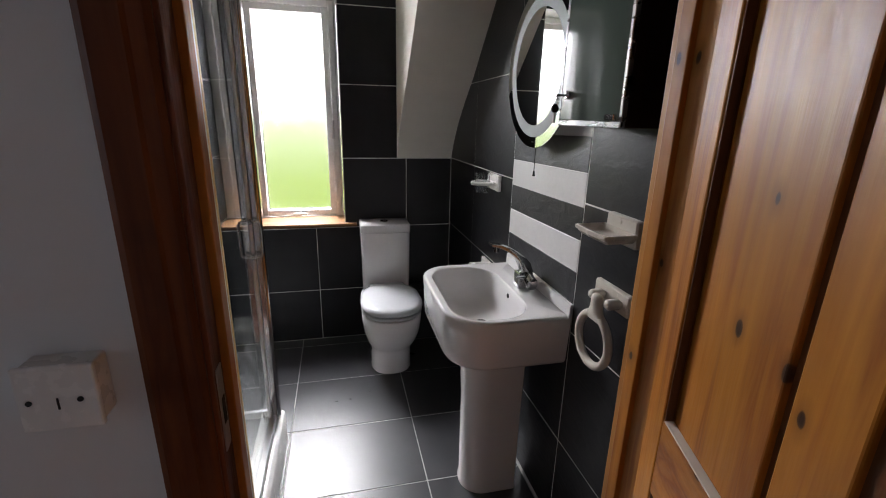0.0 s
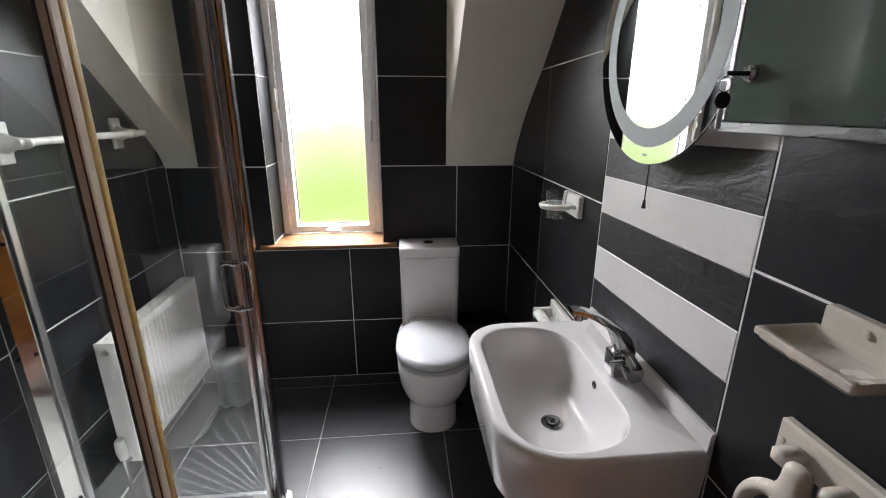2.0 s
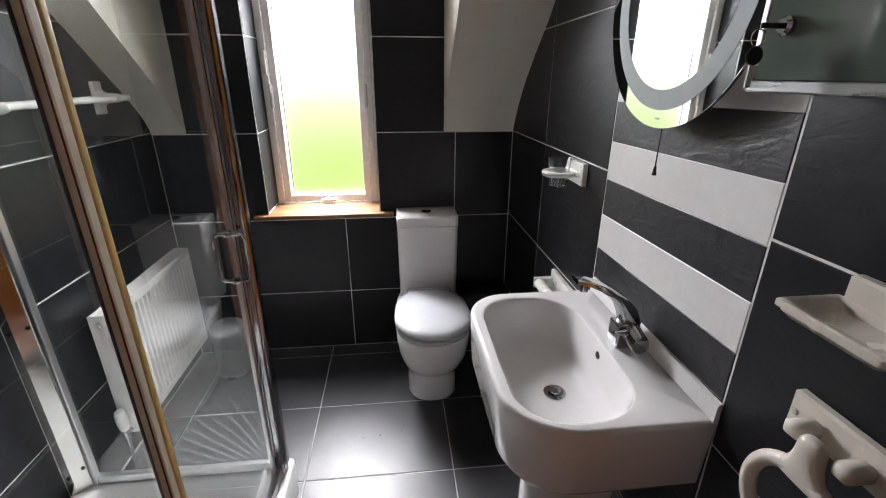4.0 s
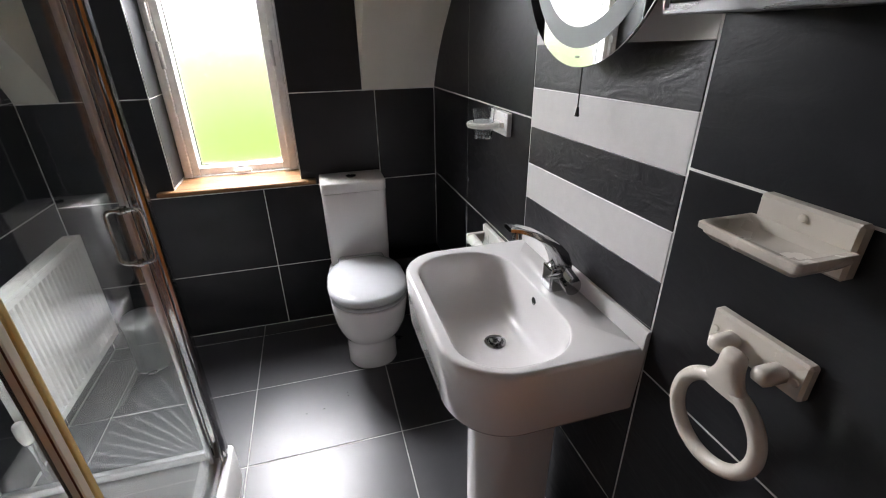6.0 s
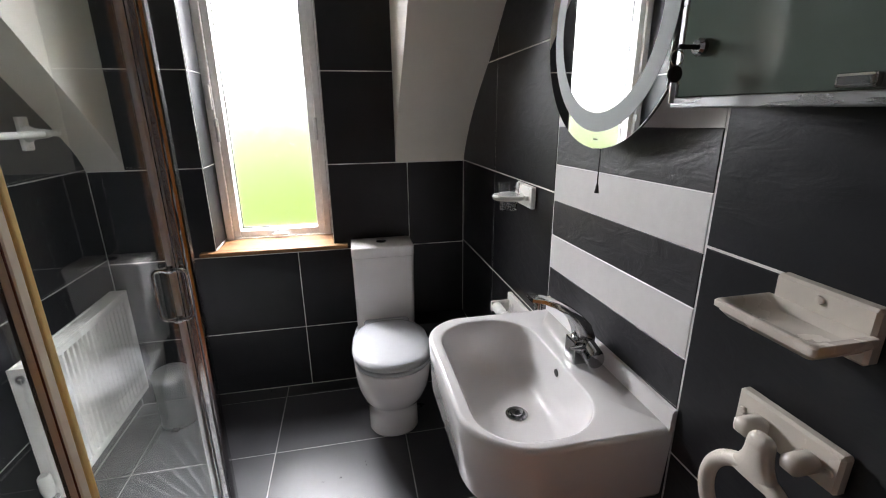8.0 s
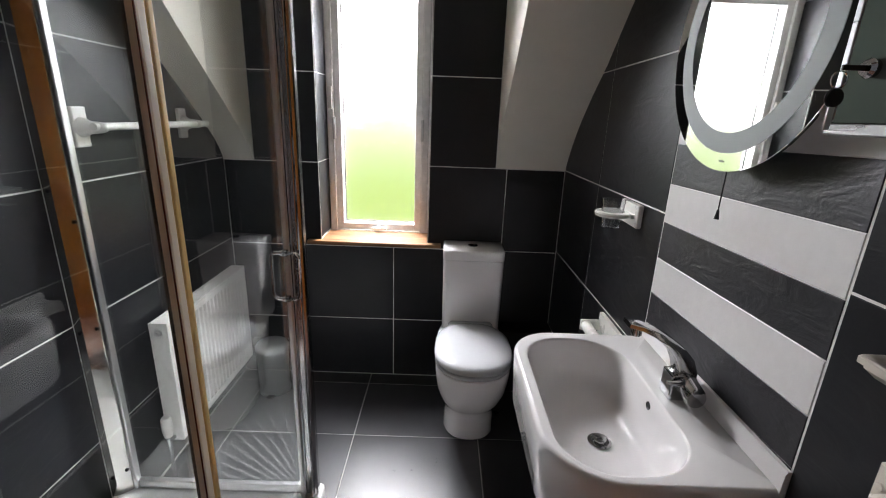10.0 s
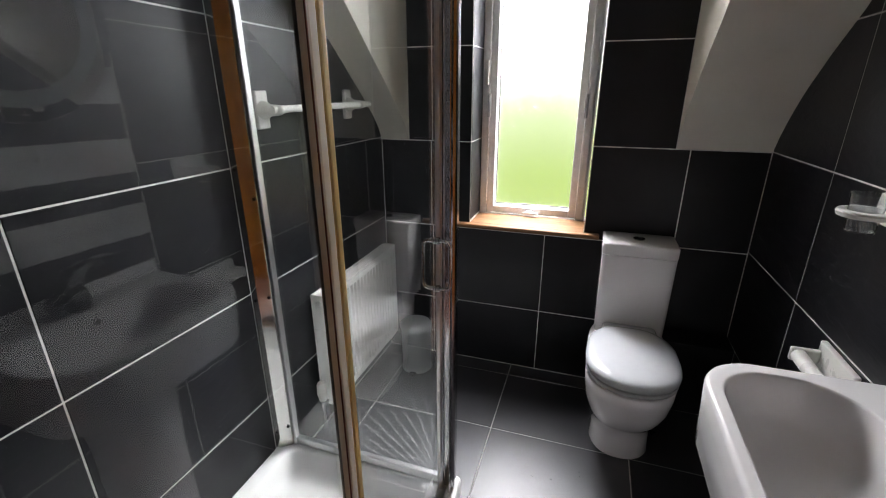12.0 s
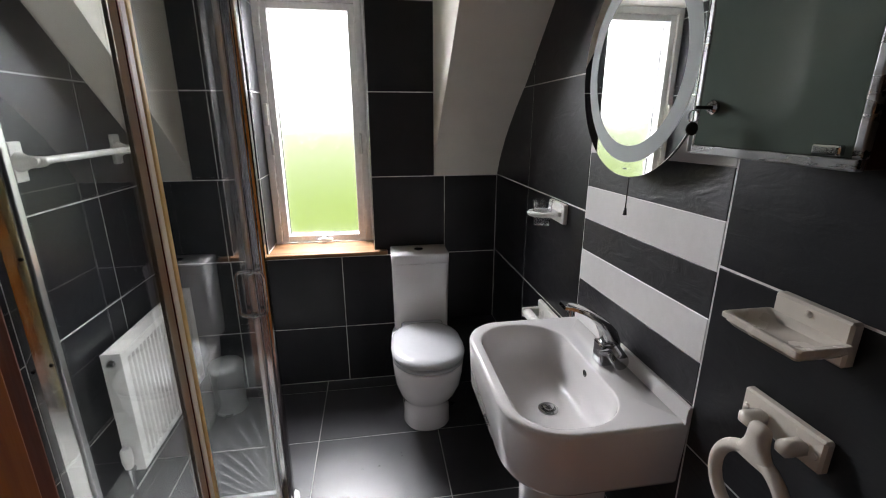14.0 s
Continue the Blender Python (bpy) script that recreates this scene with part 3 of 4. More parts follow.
rings = [rounded(TX0, TX1, TY0, TY1, 0.0, rs), rounded(TX0, TX1, TY0, TY1, 0.142, rs), rounded(TX0 + 0.004, TX1 - 0.005, TY0 + 0.004, TY1 - 0.005, 0.148, rs),
         rounded(TX0 + 0.045, TX1 - 0.06, TY0 + 0.045, TY1 - 0.06, 0.148, (0.06,) * 4), rounded(TX0 + 0.055, TX1 - 0.07, TY0 + 0.055, TY1 - 0.07, 0.138, (0.06,) * 4),
         rounded(TX0 + 0.075, TX1 - 0.09, TY0 + 0.075, TY1 - 0.09, 0.088, (0.06,) * 4), rounded(TX0 + 0.11, TX1 - 0.12, TY0 + 0.11, TY1 - 0.12, 0.075, (0.05,) * 4)]
bm = loft(rings)
bmesh.ops.recalc_face_normals(bm, faces=bm.faces)
bm.to_mesh(shower_tray.data)
bm.free()
shower_tray.data.polygons.foreach_set("use_smooth", [True] * len(shower_tray.data.polygons))
shower_tray.data.set_sharp_from_angle(angle=radians(50))
waste = tagged(part("waste_cover", lathe([(0.001, 0.0), (0.045, 0.0), (0.043, 0.004), (0.02, 0.007), (0.001, 0.007)], (-0.27, 1.25, 0.0755)), M_CHROME, smooth=True), "round chrome shower waste cover in the tray", "drain cover")

enclosure = thing("shower_enclosure", "chrome framed glass shower enclosure with a sliding door", "shower enclosure")
EZ0, EZ1, EX, EY = 0.148, 1.93, 0.038, 2.035


def upright(name, x0, x1, y0, y1, material, label="", bevel=0.004, z0=EZ0, z1=EZ1):
    return part(name, box(x0, x1, y0, y1, z0, z1, bevel), material, enclosure, label)


for n_, b_ in (("glass_panel", (EX - 0.003, EX + 0.003, YD + 0.02, 1.465, EZ0 + 0.03, EZ1 - 0.03)), ("side_panel", (XL + 0.06, 0.03, EY - 0.003, EY + 0.003, EZ0 + 0.03, EZ1 - 0.03)),
               ("door_panel", (EX - 0.015, EX - 0.009, 1.45, 1.985, EZ0 + 0.025, EZ1 - 0.025))):
    g = part(n_, box(*b_, 0.001, 1), {"glass_panel": M_GLASS, "side_panel": M_GLASS_STREAKS}.get(n_, M_GLASS_MARKED), enclosure, "clear glass with dried water marks")
    g.visible_shadow = False
upright("corner_post", 0.028, 0.066, 2.012, 2.052, M_CHROME, "polished chrome corner post", 0.009)
upright("post_rib", 0.036, 0.058, 1.994, 2.0125, M_CHROME, "", 0.003)
upright("door_stile", EX - 0.020, EX - 0.002, 1.974, 1.992, M_ALU, "", 0.003)
upright("door_seal", EX - 0.015, EX - 0.007, 1.992, 1.997, M_SEAL_CLEAR, "", 0.001)
upright("panel_stile", EX - 0.003, EX + 0.016, 1.4400, 1.4615, M_CREAM_STRIP, "cream plastic edge strip")
upright("strip_groove", EX + 0.000, EX + 0.012, 1.4617, 1.4645, M_TRIM, "", 0.001)
upright("yellowed_seal", EX - 0.003, EX + 0.016, 1.4647, 1.4790, M_SEAL, "yellowed plastic door seal", 0.003)
upright("dark_edge", EX + 0.0135, EX + 0.0158, 1.4370, 1.4398, M_SHADE_EDGE, "dark bronze edge", 0.001)
part("wall_profile", prism([(XL + 0.001, EY - 0.050), (XL + 0.020, EY - 0.046), (XL + 0.050, EY - 0.019), (XL + 0.053, EY - 0.014), (XL + 0.053, EY + 0.014), (XL + 0.001, EY + 0.014)], "Z", EZ0, EZ1), M_WHITE_ALU, enclosure, "polished aluminium wall profile with a slanting face")
upright("profile_lip", XL + 0.053, XL + 0.066, EY - 0.018, EY + 0.009, M_ALU, "", 0.003)
upright("wall_profile", EX - 0.014, EX + 0.014, YD + 0.0045, YD + 0.03, M_WHITE_ALU, "pale aluminium wall profile")
for z0, z1, w in ((EZ0, EZ0 + 0.032, 0.017), (EZ1 - 0.035, EZ1, 0.022)):
    part("front_rail", box(EX - w - 0.008, EX + w - 0.004, YD + 0.03, 2.012, z0, z1, 0.004), M_ALU, enclosure)
    part("side_rail", box(XL + 0.066, 0.028, EY - 0.012, EY + 0.012, z0, z1, 0.004), M_ALU, enclosure)
for x, y, z in ((0.013, -0.046, 0.22), (0.045, -0.022, 0.235), (0.013, -0.046, 0.755), (0.045, -0.022, 0.76), (0.013, -0.046, 1.18), (0.045, -0.022, 1.09)):
    part("screw_cap", lathe([(0.002, 0.002), (0.0055, 0.001), (0.0055, -0.005), (0.002, -0.006)], (XL + x, EY + y, z), "Y", 12), M_BLACK, enclosure)
part("foot_clip", box(0.022, 0.034, 1.99, 2.01, 0.185, 0.225, 0.004), M_BLACK, enclosure)
for x0, sgn in ((EX - 0.006, 1), (EX - 0.018, -1)):
    path = [Vector((x0, 1.966, 0.900))] + [Vector((x0 + sgn * (0.018 + 0.016 * math.sin(radians(a))), 1.966, 0.916 - 0.016 * math.cos(radians(a)))) for a in range(0, 91, 15)]
    path += [Vector((x0 + sgn * (0.018 + 0.016 * math.cos(radians(a))), 1.966, 1.020 + 0.016 * math.sin(radians(a)))) for a in range(0, 91, 15)] + [Vector((x0, 1.966, 1.036))]
    h = part("handle", tube(path, 0.0055, 12), M_CHROME, enclosure, "chrome D-shaped handle", smooth=60)
    for z in (0.900, 1.036):
        part("handle_boss", lathe([(0.003, 0), (0.010, 0), (0.010, sgn * 0.006), (0.003, sgn * 0.008)], (x0 - sgn * 0.002, 1.966, z), "X", 16), M_CHROME, h, smooth=True)

# ---- towel rail, radiator, bin ----
rail = thing("towel_rail", "white plastic towel rail on the tiled wall", "towel rail")
part("bar", tube([(-0.553, 2.12, 1.345), (-0.553, 2.735, 1.342)], 0.0115, 14), M_PLASTIC, rail, smooth=60)
for y in (2.146, 2.672):
    pb = box(XL - 0.0005, XL + 0.014, y - 0.026, y + 0.026, 1.285, 1.400, 0.004)
    pp = part("bracket_plate", pb, M_PLASTIC, rail)
    arm = lathe([(0.03, 0.0), (0.028, 0.012), (0.018, 0.03), (0.016, 0.062), (0.011, 0.075), (0.003, 0.08)], (XL + 0.01, y, 1.342), "X", 20)
    part("bracket_arm", arm, M_PLASTIC, rail, smooth=True)
    for z in (1.298, 1.379):
        part("screw", lathe([(0.001, 0), (0.0035, 0), (0.0035, 0.0015), (0.001, 0.002)], (XL + 0.0135, y, z), "X", 10), M_ALU, pp)
part("end_cap", lathe([(0.004, 0), (0.0135, 0.002), (0.0135, 0.014), (0.004, 0.018)], (-0.553, 2.73, 1.342), "Y", 16), M_PLASTIC, rail, smooth=True)

radiator = thing("radiator", "white steel panel radiator on the tiled wall", "radiator")
RY0, RY1, RZ0, RZ1, RX0, RX1 = 2.255, 2.90, 0.15, 0.655, -0.592, -0.528
prof = []
pitch = (RY1 - RY0 - 0.05) / 20
y = RY0 + 0.025
prof.append((RX1 - 0.001, RY0 + 0.004))
for k in range(20):
    prof += [(RX1, y + pitch * 0.12), (RX1, y + pitch * 0.5), (RX1 - 0.011, y + pitch * 0.66), (RX1 - 0.011, y + pitch * 0.9)]
    y += pitch
prof += [(RX1 - 0.001, RY1 - 0.004), (RX1 - 0.016, RY1 - 0.004), (RX1 - 0.016, RY0 + 0.004)]
part("front_panel", prism(prof, "Z", RZ0 + 0.012, RZ1 - 0.012), M_RADIATOR, radiator)
part("back_panel", box(RX0, RX0 + 0.012, RY0 + 0.004, RY1 - 0.004, RZ0 + 0.012, RZ1 - 0.012, 0.003), M_RADIATOR, radiator)
for y0, y1 in ((RY0, RY0 + 0.004), (RY1 - 0.004, RY1)):
    part("end_cover", box(RX0 - 0.002, RX1 + 0.002, y0, y1, RZ0 + 0.004, RZ1 + 0.002, 0.0015), M_RADIATOR, radiator)
tb = box(RX0 - 0.001, RX0 + 0.008, RY0 + 0.004, RY1 - 0.004, RZ1 - 0.012, RZ1, 0.002)
box(RX1 - 0.018, RX1 + 0.001, RY0 + 0.004, RY1 - 0.004, RZ1 - 0.012, RZ1, 0.002, 2, tb)
box(RX0 + 0.0075, RX1 - 0.0175, RY0 + 0.004, RY1 - 0.004, RZ1 - 0.008, RZ1 - 0.003, 0, 1, tb)
part("top_cover", tb, M_RADIATOR, radiator)
for z0, z1 in ((RZ0 + 0.004, RZ0 + 0.034), (RZ1 - 0.036, RZ1 - 0.0125)):
    part("seam", box(RX1 - 0.0165, RX1 + 0.0008, RY0 + 0.0045, RY1 - 0.0045, z0, z1, 0.003), M_RADIATOR, radiator)
part("bleed_valve", lathe([(0.003, 0.0), (0.014, 0.0), (0.014, -0.006), (0.009, -0.007), (0.007, -0.014), (0.002, -0.014)], (-0.56, RY0, RZ1 - 0.035), "Y", 16), M_ALU, radiator, smooth=True)
for x in (RX0 - 0.001,):
    for y0 in (RY0 + 0.08, RY1 - 0.12):
        part("wall_bracket", box(XL - 0.001, x + 0.002, y0, y0 + 0.04, RZ0 + 0.05, RZ1 - 0.05), M_ALU, radiator)
valve = thing("radiator_valve", "white thermostatic valve head on a chrome body", "radiator valve")
part("head", lathe([(0.004, 0.085), (0.014, 0.085), (0.019, 0.075), (0.020, 0.03), (0.017, 0.018), (0.014, 0.0), (0.004, 0.0)], (-0.566, 2.225, 0.195), seg=20), M_PLASTIC, valve, "ribbed white plastic head", smooth=True)
vb = lathe([(0.004, 0.0), (0.009, 0.0), (0.009, 0.018), (0.013, 0.02), (0.013, 0.042), (0.009, 0.045), (0.004, 0.05)], (-0.566, 2.225, 0.146), seg=16)
tube([(-0.566, 2.225, 0.17), (-0.566, 2.262, 0.17)], 0.009, 12, vb)
part("body", vb, M_CHROME, valve, smooth=True)
part("pipe", tube([(-0.566, 2.225, 0.0), (-0.566, 2.225, 0.15)], 0.0075, 12), M_CHROME, valve, smooth=True)

waste_bin = thing("pedal_bin", "small brushed steel pedal bin on the floor by the radiator", "bin")
part("body", lathe([(0.07, 0.0), (0.078, 0.004), (0.078, 0.012), (0.074, 0.016), (0.077, 0.235), (0.079, 0.24), (0.07, 0.24)], (-0.392, 2.83, 0), seg=36), M_STEEL, waste_bin, smooth=True)
part("lid", lathe([(0.07, 0.241), (0.081, 0.241), (0.081, 0.258), (0.07, 0.272), (0.04, 0.281), (0.004, 0.283)], (-0.392, 2.83, 0), seg=36), M_STEEL, waste_bin, smooth=True)
part("pedal", box(-0.402, -0.368, 2.732, 2.76, 0.006, 0.014, 0.003), M_BLACK, waste_bin)

# ---- toilet ----
toilet = thing("toilet", "white close-coupled toilet with its lid closed", "toilet")


def oval(cx, half, yf, yb, z, n=40, blunt=2.3, back=None):
    """A bowl outline, round in front and squarer behind."""
    cy = yf + half * 1.15
    out = []
    for k in range(n):
        a = 2 * math.pi * k / n
        c, s_ = math.cos(a), math.sin(a)
        if s_ < 0:
            e = 2.0 / blunt
            u, v = half * math.copysign(abs(c) ** e, c), (cy - yf) * -(abs(s_) ** e)
        else:
            e = 2.0 / 4.2
            w = half if back is None else half + (back - half) * abs(s_) ** 1.5
            u, v = w * math.copysign(abs(c) ** e, c), (yb - cy) * abs(s_) ** e
        out.append(Vector((cx + u, cy + v, z)))
    return out


TC = 0.614
pan = [oval(TC, 0.114, 2.490, 2.93, 0.0), oval(TC, 0.118, 2.484, 2.93, 0.01), oval(TC, 0.114, 2.490, 2.93, 0.09), oval(TC, 0.116, 2.480, 2.935, 0.135), oval(TC, 0.126, 2.456, 2.94, 0.165),
       oval(TC, 0.142, 2.415, 2.945, 0.21), oval(TC, 0.157, 2.382, 2.95, 0.27), oval(TC, 0.163, 2.366, 2.95, 0.33), oval(TC, 0.164, 2.362, 2.95, 0.374), oval(TC, 0.160, 2.367, 2.945, 0.381), oval(TC, 0.150, 2.378, 2.945, 0.383)]
part("pan", loft(pan), M_CERAMIC, toilet, smooth=60)
part("seat_ring", loft([oval(TC, 0.150, 2.376, 2.76, 0.386), oval(TC, 0.163, 2.360, 2.765, 0.389), oval(TC, 0.167, 2.355, 2.77, 0.394), oval(TC, 0.167, 2.355, 2.77, 0.401), oval(TC, 0.163, 2.360, 2.765, 0.406), oval(TC, 0.150, 2.376, 2.76, 0.408)]), M_SEAT, toilet, smooth=60)
lid = [oval(TC, 0.150, 2.374, 2.755, 0.411, back=0.10), oval(TC, 0.164, 2.356, 2.768, 0.4135, back=0.112), oval(TC, 0.1695, 2.348, 2.772, 0.419, back=0.115), oval(TC, 0.170, 2.347, 2.772, 0.431, back=0.115), oval(TC, 0.166, 2.352, 2.770, 0.441, back=0.112), oval(TC, 0.155, 2.366, 2.762, 0.449, back=0.104),
       oval(TC, 0.13, 2.398, 2.745, 0.4545, back=0.09), oval(TC, 0.09, 2.45, 2.71, 0.457, back=0.06), oval(TC, 0.04, 2.52, 2.64, 0.458, back=0.03)]
part("lid", loft(lid), M_SEAT, toilet, "smooth white lid", smooth=60)
for x in (TC - 0.075, TC + 0.075):
    part("hinge", lathe([(0.004, 0), (0.011, 0.001), (0.011, 0.03), (0.004, 0.032)], (x - 0.016, 2.778, 0.428), "X", 16), M_SEAT, toilet, smooth=True)
hbk = loft([rounded(TC - 0.108, TC + 0.108, 2.752, 2.815, z_, (0.012, 0.012, 0.02, 0.02)) for z_ in (0.384, 0.43)] + [rounded(TC - 0.103, TC + 0.103, 2.757, 2.811, 0.437, (0.01, 0.01, 0.018, 0.018))])
part("hinge_block", hbk, M_SEAT, toilet, smooth=50)
cist = [rounded(0.476, 0.756, 2.818, 2.985, 0.383, (0.02, 0.02, 0.006, 0.006)), rounded(0.474, 0.758, 2.816, 2.987, 0.41, (0.022, 0.022, 0.006, 0.006)), rounded(0.470, 0.762, 2.812, 2.99, 0.748, (0.022, 0.022, 0.006, 0.006))]
part("cistern", loft(cist), M_CERAMIC, toilet, smooth=50)
lidc = [rounded(0.470, 0.762, 2.812, 2.99, 0.7495, (0.022, 0.022, 0.006, 0.006)), rounded(0.468, 0.764, 2.809, 2.991, 0.754, (0.024, 0.024, 0.006, 0.006)), rounded(0.468, 0.764, 2.809, 2.991, 0.791, (0.024, 0.024, 0.006, 0.006)),
        rounded(0.470, 0.762, 2.811, 2.989, 0.797, (0.024, 0.024, 0.006, 0.006)), rounded(0.476, 0.756, 2.817, 2.984, 0.80, (0.02, 0.02, 0.006, 0.006))]
cl = part("cistern_lid", loft(lidc), M_CERAMIC, toilet, smooth=50)
part("flush_button", lathe([(0.004, 0.0), (0.024, 0.0), (0.024, 0.004), (0.019, 0.0055), (0.018, 0.003), (0.004, 0.004)], (TC, 2.905, 0.8), seg=24), M_CHROME, cl, "dark chrome flush button", smooth=True)

# boxed ledge behind the toilet
ledge = tagged(part("pipe_boxing", box(0.66, XR + 0.001, 2.874, YB + 0.002, 0, 0.3505), M_GROUT), "tiled pipe boxing in the corner behind the toilet", "ledge", kind="structure")

# ---- basin ----
basin = thing("washbasin", "white ceramic washbasin on a pedestal", "washbasin")
BY0, BY1, BX0 = 1.399, 1.955, 0.660
n_ = 12


def outer(d, z, rn=0.145, rf=0.115, back=XR - 0.001):
    return rounded(BX0 + d, back, BY0 + d, BY1 - d, z, (max(0.02, rn - d), 0.006, 0.006, max(0.02, rf - d)), n_)


def inner(d, z, r=0.105):
    return rounded(0.688 + d, 0.948 - d * 0.6, 1.424 + d, 1.918 - d, z, (max(0.02, r - d * 0.6), max(0.02, 0.12 - d * 0.8), max(0.02, 0.12 - d * 0.8), max(0.02, r - d * 0.6)), n_)


bowl = [outer(0.06, 0.655), outer(0.03, 0.657), outer(0.014, 0.664), outer(0.008, 0.676), outer(0.002, 0.78), outer(0.0, 0.822), outer(0.003, 0.829), outer(0.008, 0.8318), outer(0.0105, 0.832),
        inner(-0.0045, 0.832), inner(-0.002, 0.8318), inner(0.001, 0.831), inner(0.004, 0.826), inner(0.010, 0.795), inner(0.018, 0.75), inner(0.03, 0.722), inner(0.052, 0.706), inner(0.085, 0.700, 0.06), rounded(0.80, 0.885, 1.56, 1.78, 0.6985, (0.035,) * 4, n_)]
part("bowl", loft(bowl), M_CERAMIC, basin, smooth=60)
up = [(0.0, 0.826), (-0.011, 0.826), (-0.010, 0.834), (-0.009, 0.866), (-0.006, 0.872), (0.0, 0.873)]
part("upstand", prism([(XR - 0.001 + u, v) for u, v in up], "Y", BY0 + 0.002, BY1 - 0.004), M_CERAMIC, basin, smooth=50)
part("drain", lathe([(0.003, 0.0), (0.027, 0.0), (0.027, 0.003), (0.021, 0.004), (0.019, 0.001), (0.016, 0.001), (0.015, 0.010), (0.003, 0.012)], (0.843, 1.668, 0.6985), seg=28), M_CHROME, basin, "chrome pop-up waste", smooth=True)
ov = lathe([(0.001, 0.0), (0.0095, 0.0), (0.0095, -0.0015), (0.0075, -0.0018), (0.0065, -0.0008), (0.001, -0.0008)], (0.9425, 1.672, 0.798), "X", 20)
part("overflow", ov, M_HOLE, basin, "dark overflow hole", smooth=True)
ped = [rounded(0.780, 0.99, 1.580, 1.762, 0.0, (0.085, 0.01, 0.01, 0.085)), rounded(0.780, 0.99, 1.580, 1.762, 0.012, (0.085, 0.01, 0.01, 0.085)), rounded(0.784, 0.99, 1.584, 1.758, 0.02, (0.083, 0.01, 0.01, 0.083)),
       rounded(0.782, 0.99, 1.580, 1.762, 0.4, (0.085, 0.01, 0.01, 0.085)), rounded(0.772, 0.99, 1.570, 1.772, 0.60, (0.09, 0.01, 0.01, 0.09)), rounded(0.762, 0.99, 1.560, 1.782, 0.675, (0.09, 0.01, 0.01, 0.09))]
part("pedestal", loft(ped), M_CERAMIC, basin, smooth=50)

tap = thing("basin_mixer_tap", "curved chrome mixer tap on the basin", "tap")
part("base", box(0.968, 1.018, 1.645, 1.691, 0.831, 0.893, 0.004), M_CHROME, tap)
SPOUT = [(1.004, 0.866, 0.020, 0.021), (1.004, 0.892, 0.0195, 0.022), (0.996, 0.918, 0.019, 0.020), (0.980, 0.942, 0.020, 0.0145), (0.957, 0.962, 0.020, 0.0105), (0.930, 0.977, 0.020, 0.0075), (0.902, 0.987, 0.0195, 0.0058), (0.874, 0.991, 0.019, 0.005)]
rings = []
for k, (x, z, w, h) in enumerate(SPOUT):
    a, b = SPOUT[max(k - 1, 0)], SPOUT[min(k + 1, len(SPOUT) - 1)]
    d = Vector((b[0] - a[0], 0, b[1] - a[1])).normalized()
    nrm, yy = Vector((d.z, 0, -d.x)), 1.668 + (1.012 - x) * 0.22
    ring = []
    for j in range(20):
        t_ = 2 * math.pi * j / 20
        c, q = math.cos(t_), math.sin(t_)
        ring.append(Vector((x, yy, z)) + Vector((0, w * math.copysign(abs(c) ** 0.25, c), 0)) + nrm * h * math.copysign(abs(q) ** 0.25, q))
    rings.append(ring)
part("spout", loft(rings), M_CHROME, tap, "curved blade spout", smooth=30)
part("aerator", lathe([(0.003, 0), (0.0105, 0), (0.0105, -0.018), (0.003, -0.018)], (0.895, 1.694, 0.982), seg=16), M_CHROME, tap, smooth=True)
lv = lathe([(0.004, -0.01), (0.021, -0.01), (0.0225, 0.0), (0.0225, 0.042), (0.020, 0.046), (0.004, 0.046)], (0, 0, 0), "Y", 24)
for v in lv.verts:
    v.co = Vector((1.004, 1.652, 0.874 - v.co.y * 0.25)) + Vector((v.co.x, -v.co.y, v.co.z))
tube([(1.003, 1.640, 0.874), (0.980, 1.636, 0.882), (0.950, 1.632, 0.886)], [0.012, 0.008, 0.004], 10, lv)
part("lever", lv, M_CHROME, tap, "chrome lever knob", smooth=50)

# ---- mirror, cord, cabinet ----
MY, MZ, MX, MR = 1.690, 1.578, 0.998, 0.25
round_mirror = thing("round_mirror", "round silvered wall mirror with a frosted ring", "mirror")
part("backing", lathe([(0.17, 0.006), (0.19, 0.006), (0.19, XR - MX + 0.001), (0.17, XR - MX + 0.001)], (MX, MY, MZ), "X", 64), M_PLASTIC, round_mirror, smooth=True)
part("mirror_glass", lathe([(0.002, 0.0), (MR - 0.001, 0.0), (MR, 0.001), (MR, 0.006), (0.002, 0.006)], (MX, MY, MZ), "X", 96), M_MIRROR, round_mirror, "silvered mirror glass")
rb = bmesh.new()
loop = [[Vector((MX - dx, MY + r * math.cos(2 * math.pi * k / 96), MZ + r * math.sin(2 * math.pi * k / 96))) for k in range(96)] for r, dx in ((0.177, -0.001), (0.177, 0.0006), (0.215, 0.0006), (0.215, -0.001))]
part("frosted_ring", loft(loop, False, rb), M_FROST, round_mirror, "frosted glass ring")
part("maker_mark", box(MX - 0.0006, MX + 0.001, MY - 0.012, MY + 0.004, MZ - 0.232, MZ - 0.229), M_FROST, round_mirror)
cord = thing("pull_cord", "black beaded pull cord under the mirror", "pull cord")
part("cord", tube([(1.011, 1.684, 1.345), (1.011, 1.684, 1.252)], 0.0014, 6), M_BLACK, cord)
part("toggle", lathe([(0.001, 0.02), (0.0025, 0.018), (0.005, 0.0), (0.001, 0.0)], (1.011, 1.684, 1.233), seg=12), M_BLACK, cord, smooth=True)

cabinet = thing("wall_cabinet", "dark wood wall cabinet with a smoked frosted glass door", "cabinet")
CX, CY0, CY1, CZ0, CZ1 = 0.929, 1.104, 1.378, 1.411, 1.97
cb = box(CX + 0.012, XR + 0.001, CY0, CY0 + 0.016, CZ0, CZ1, 0.001)
box(CX + 0.012, XR + 0.001, CY1 - 0.016, CY1, CZ0, CZ1, 0.001, 1, cb)
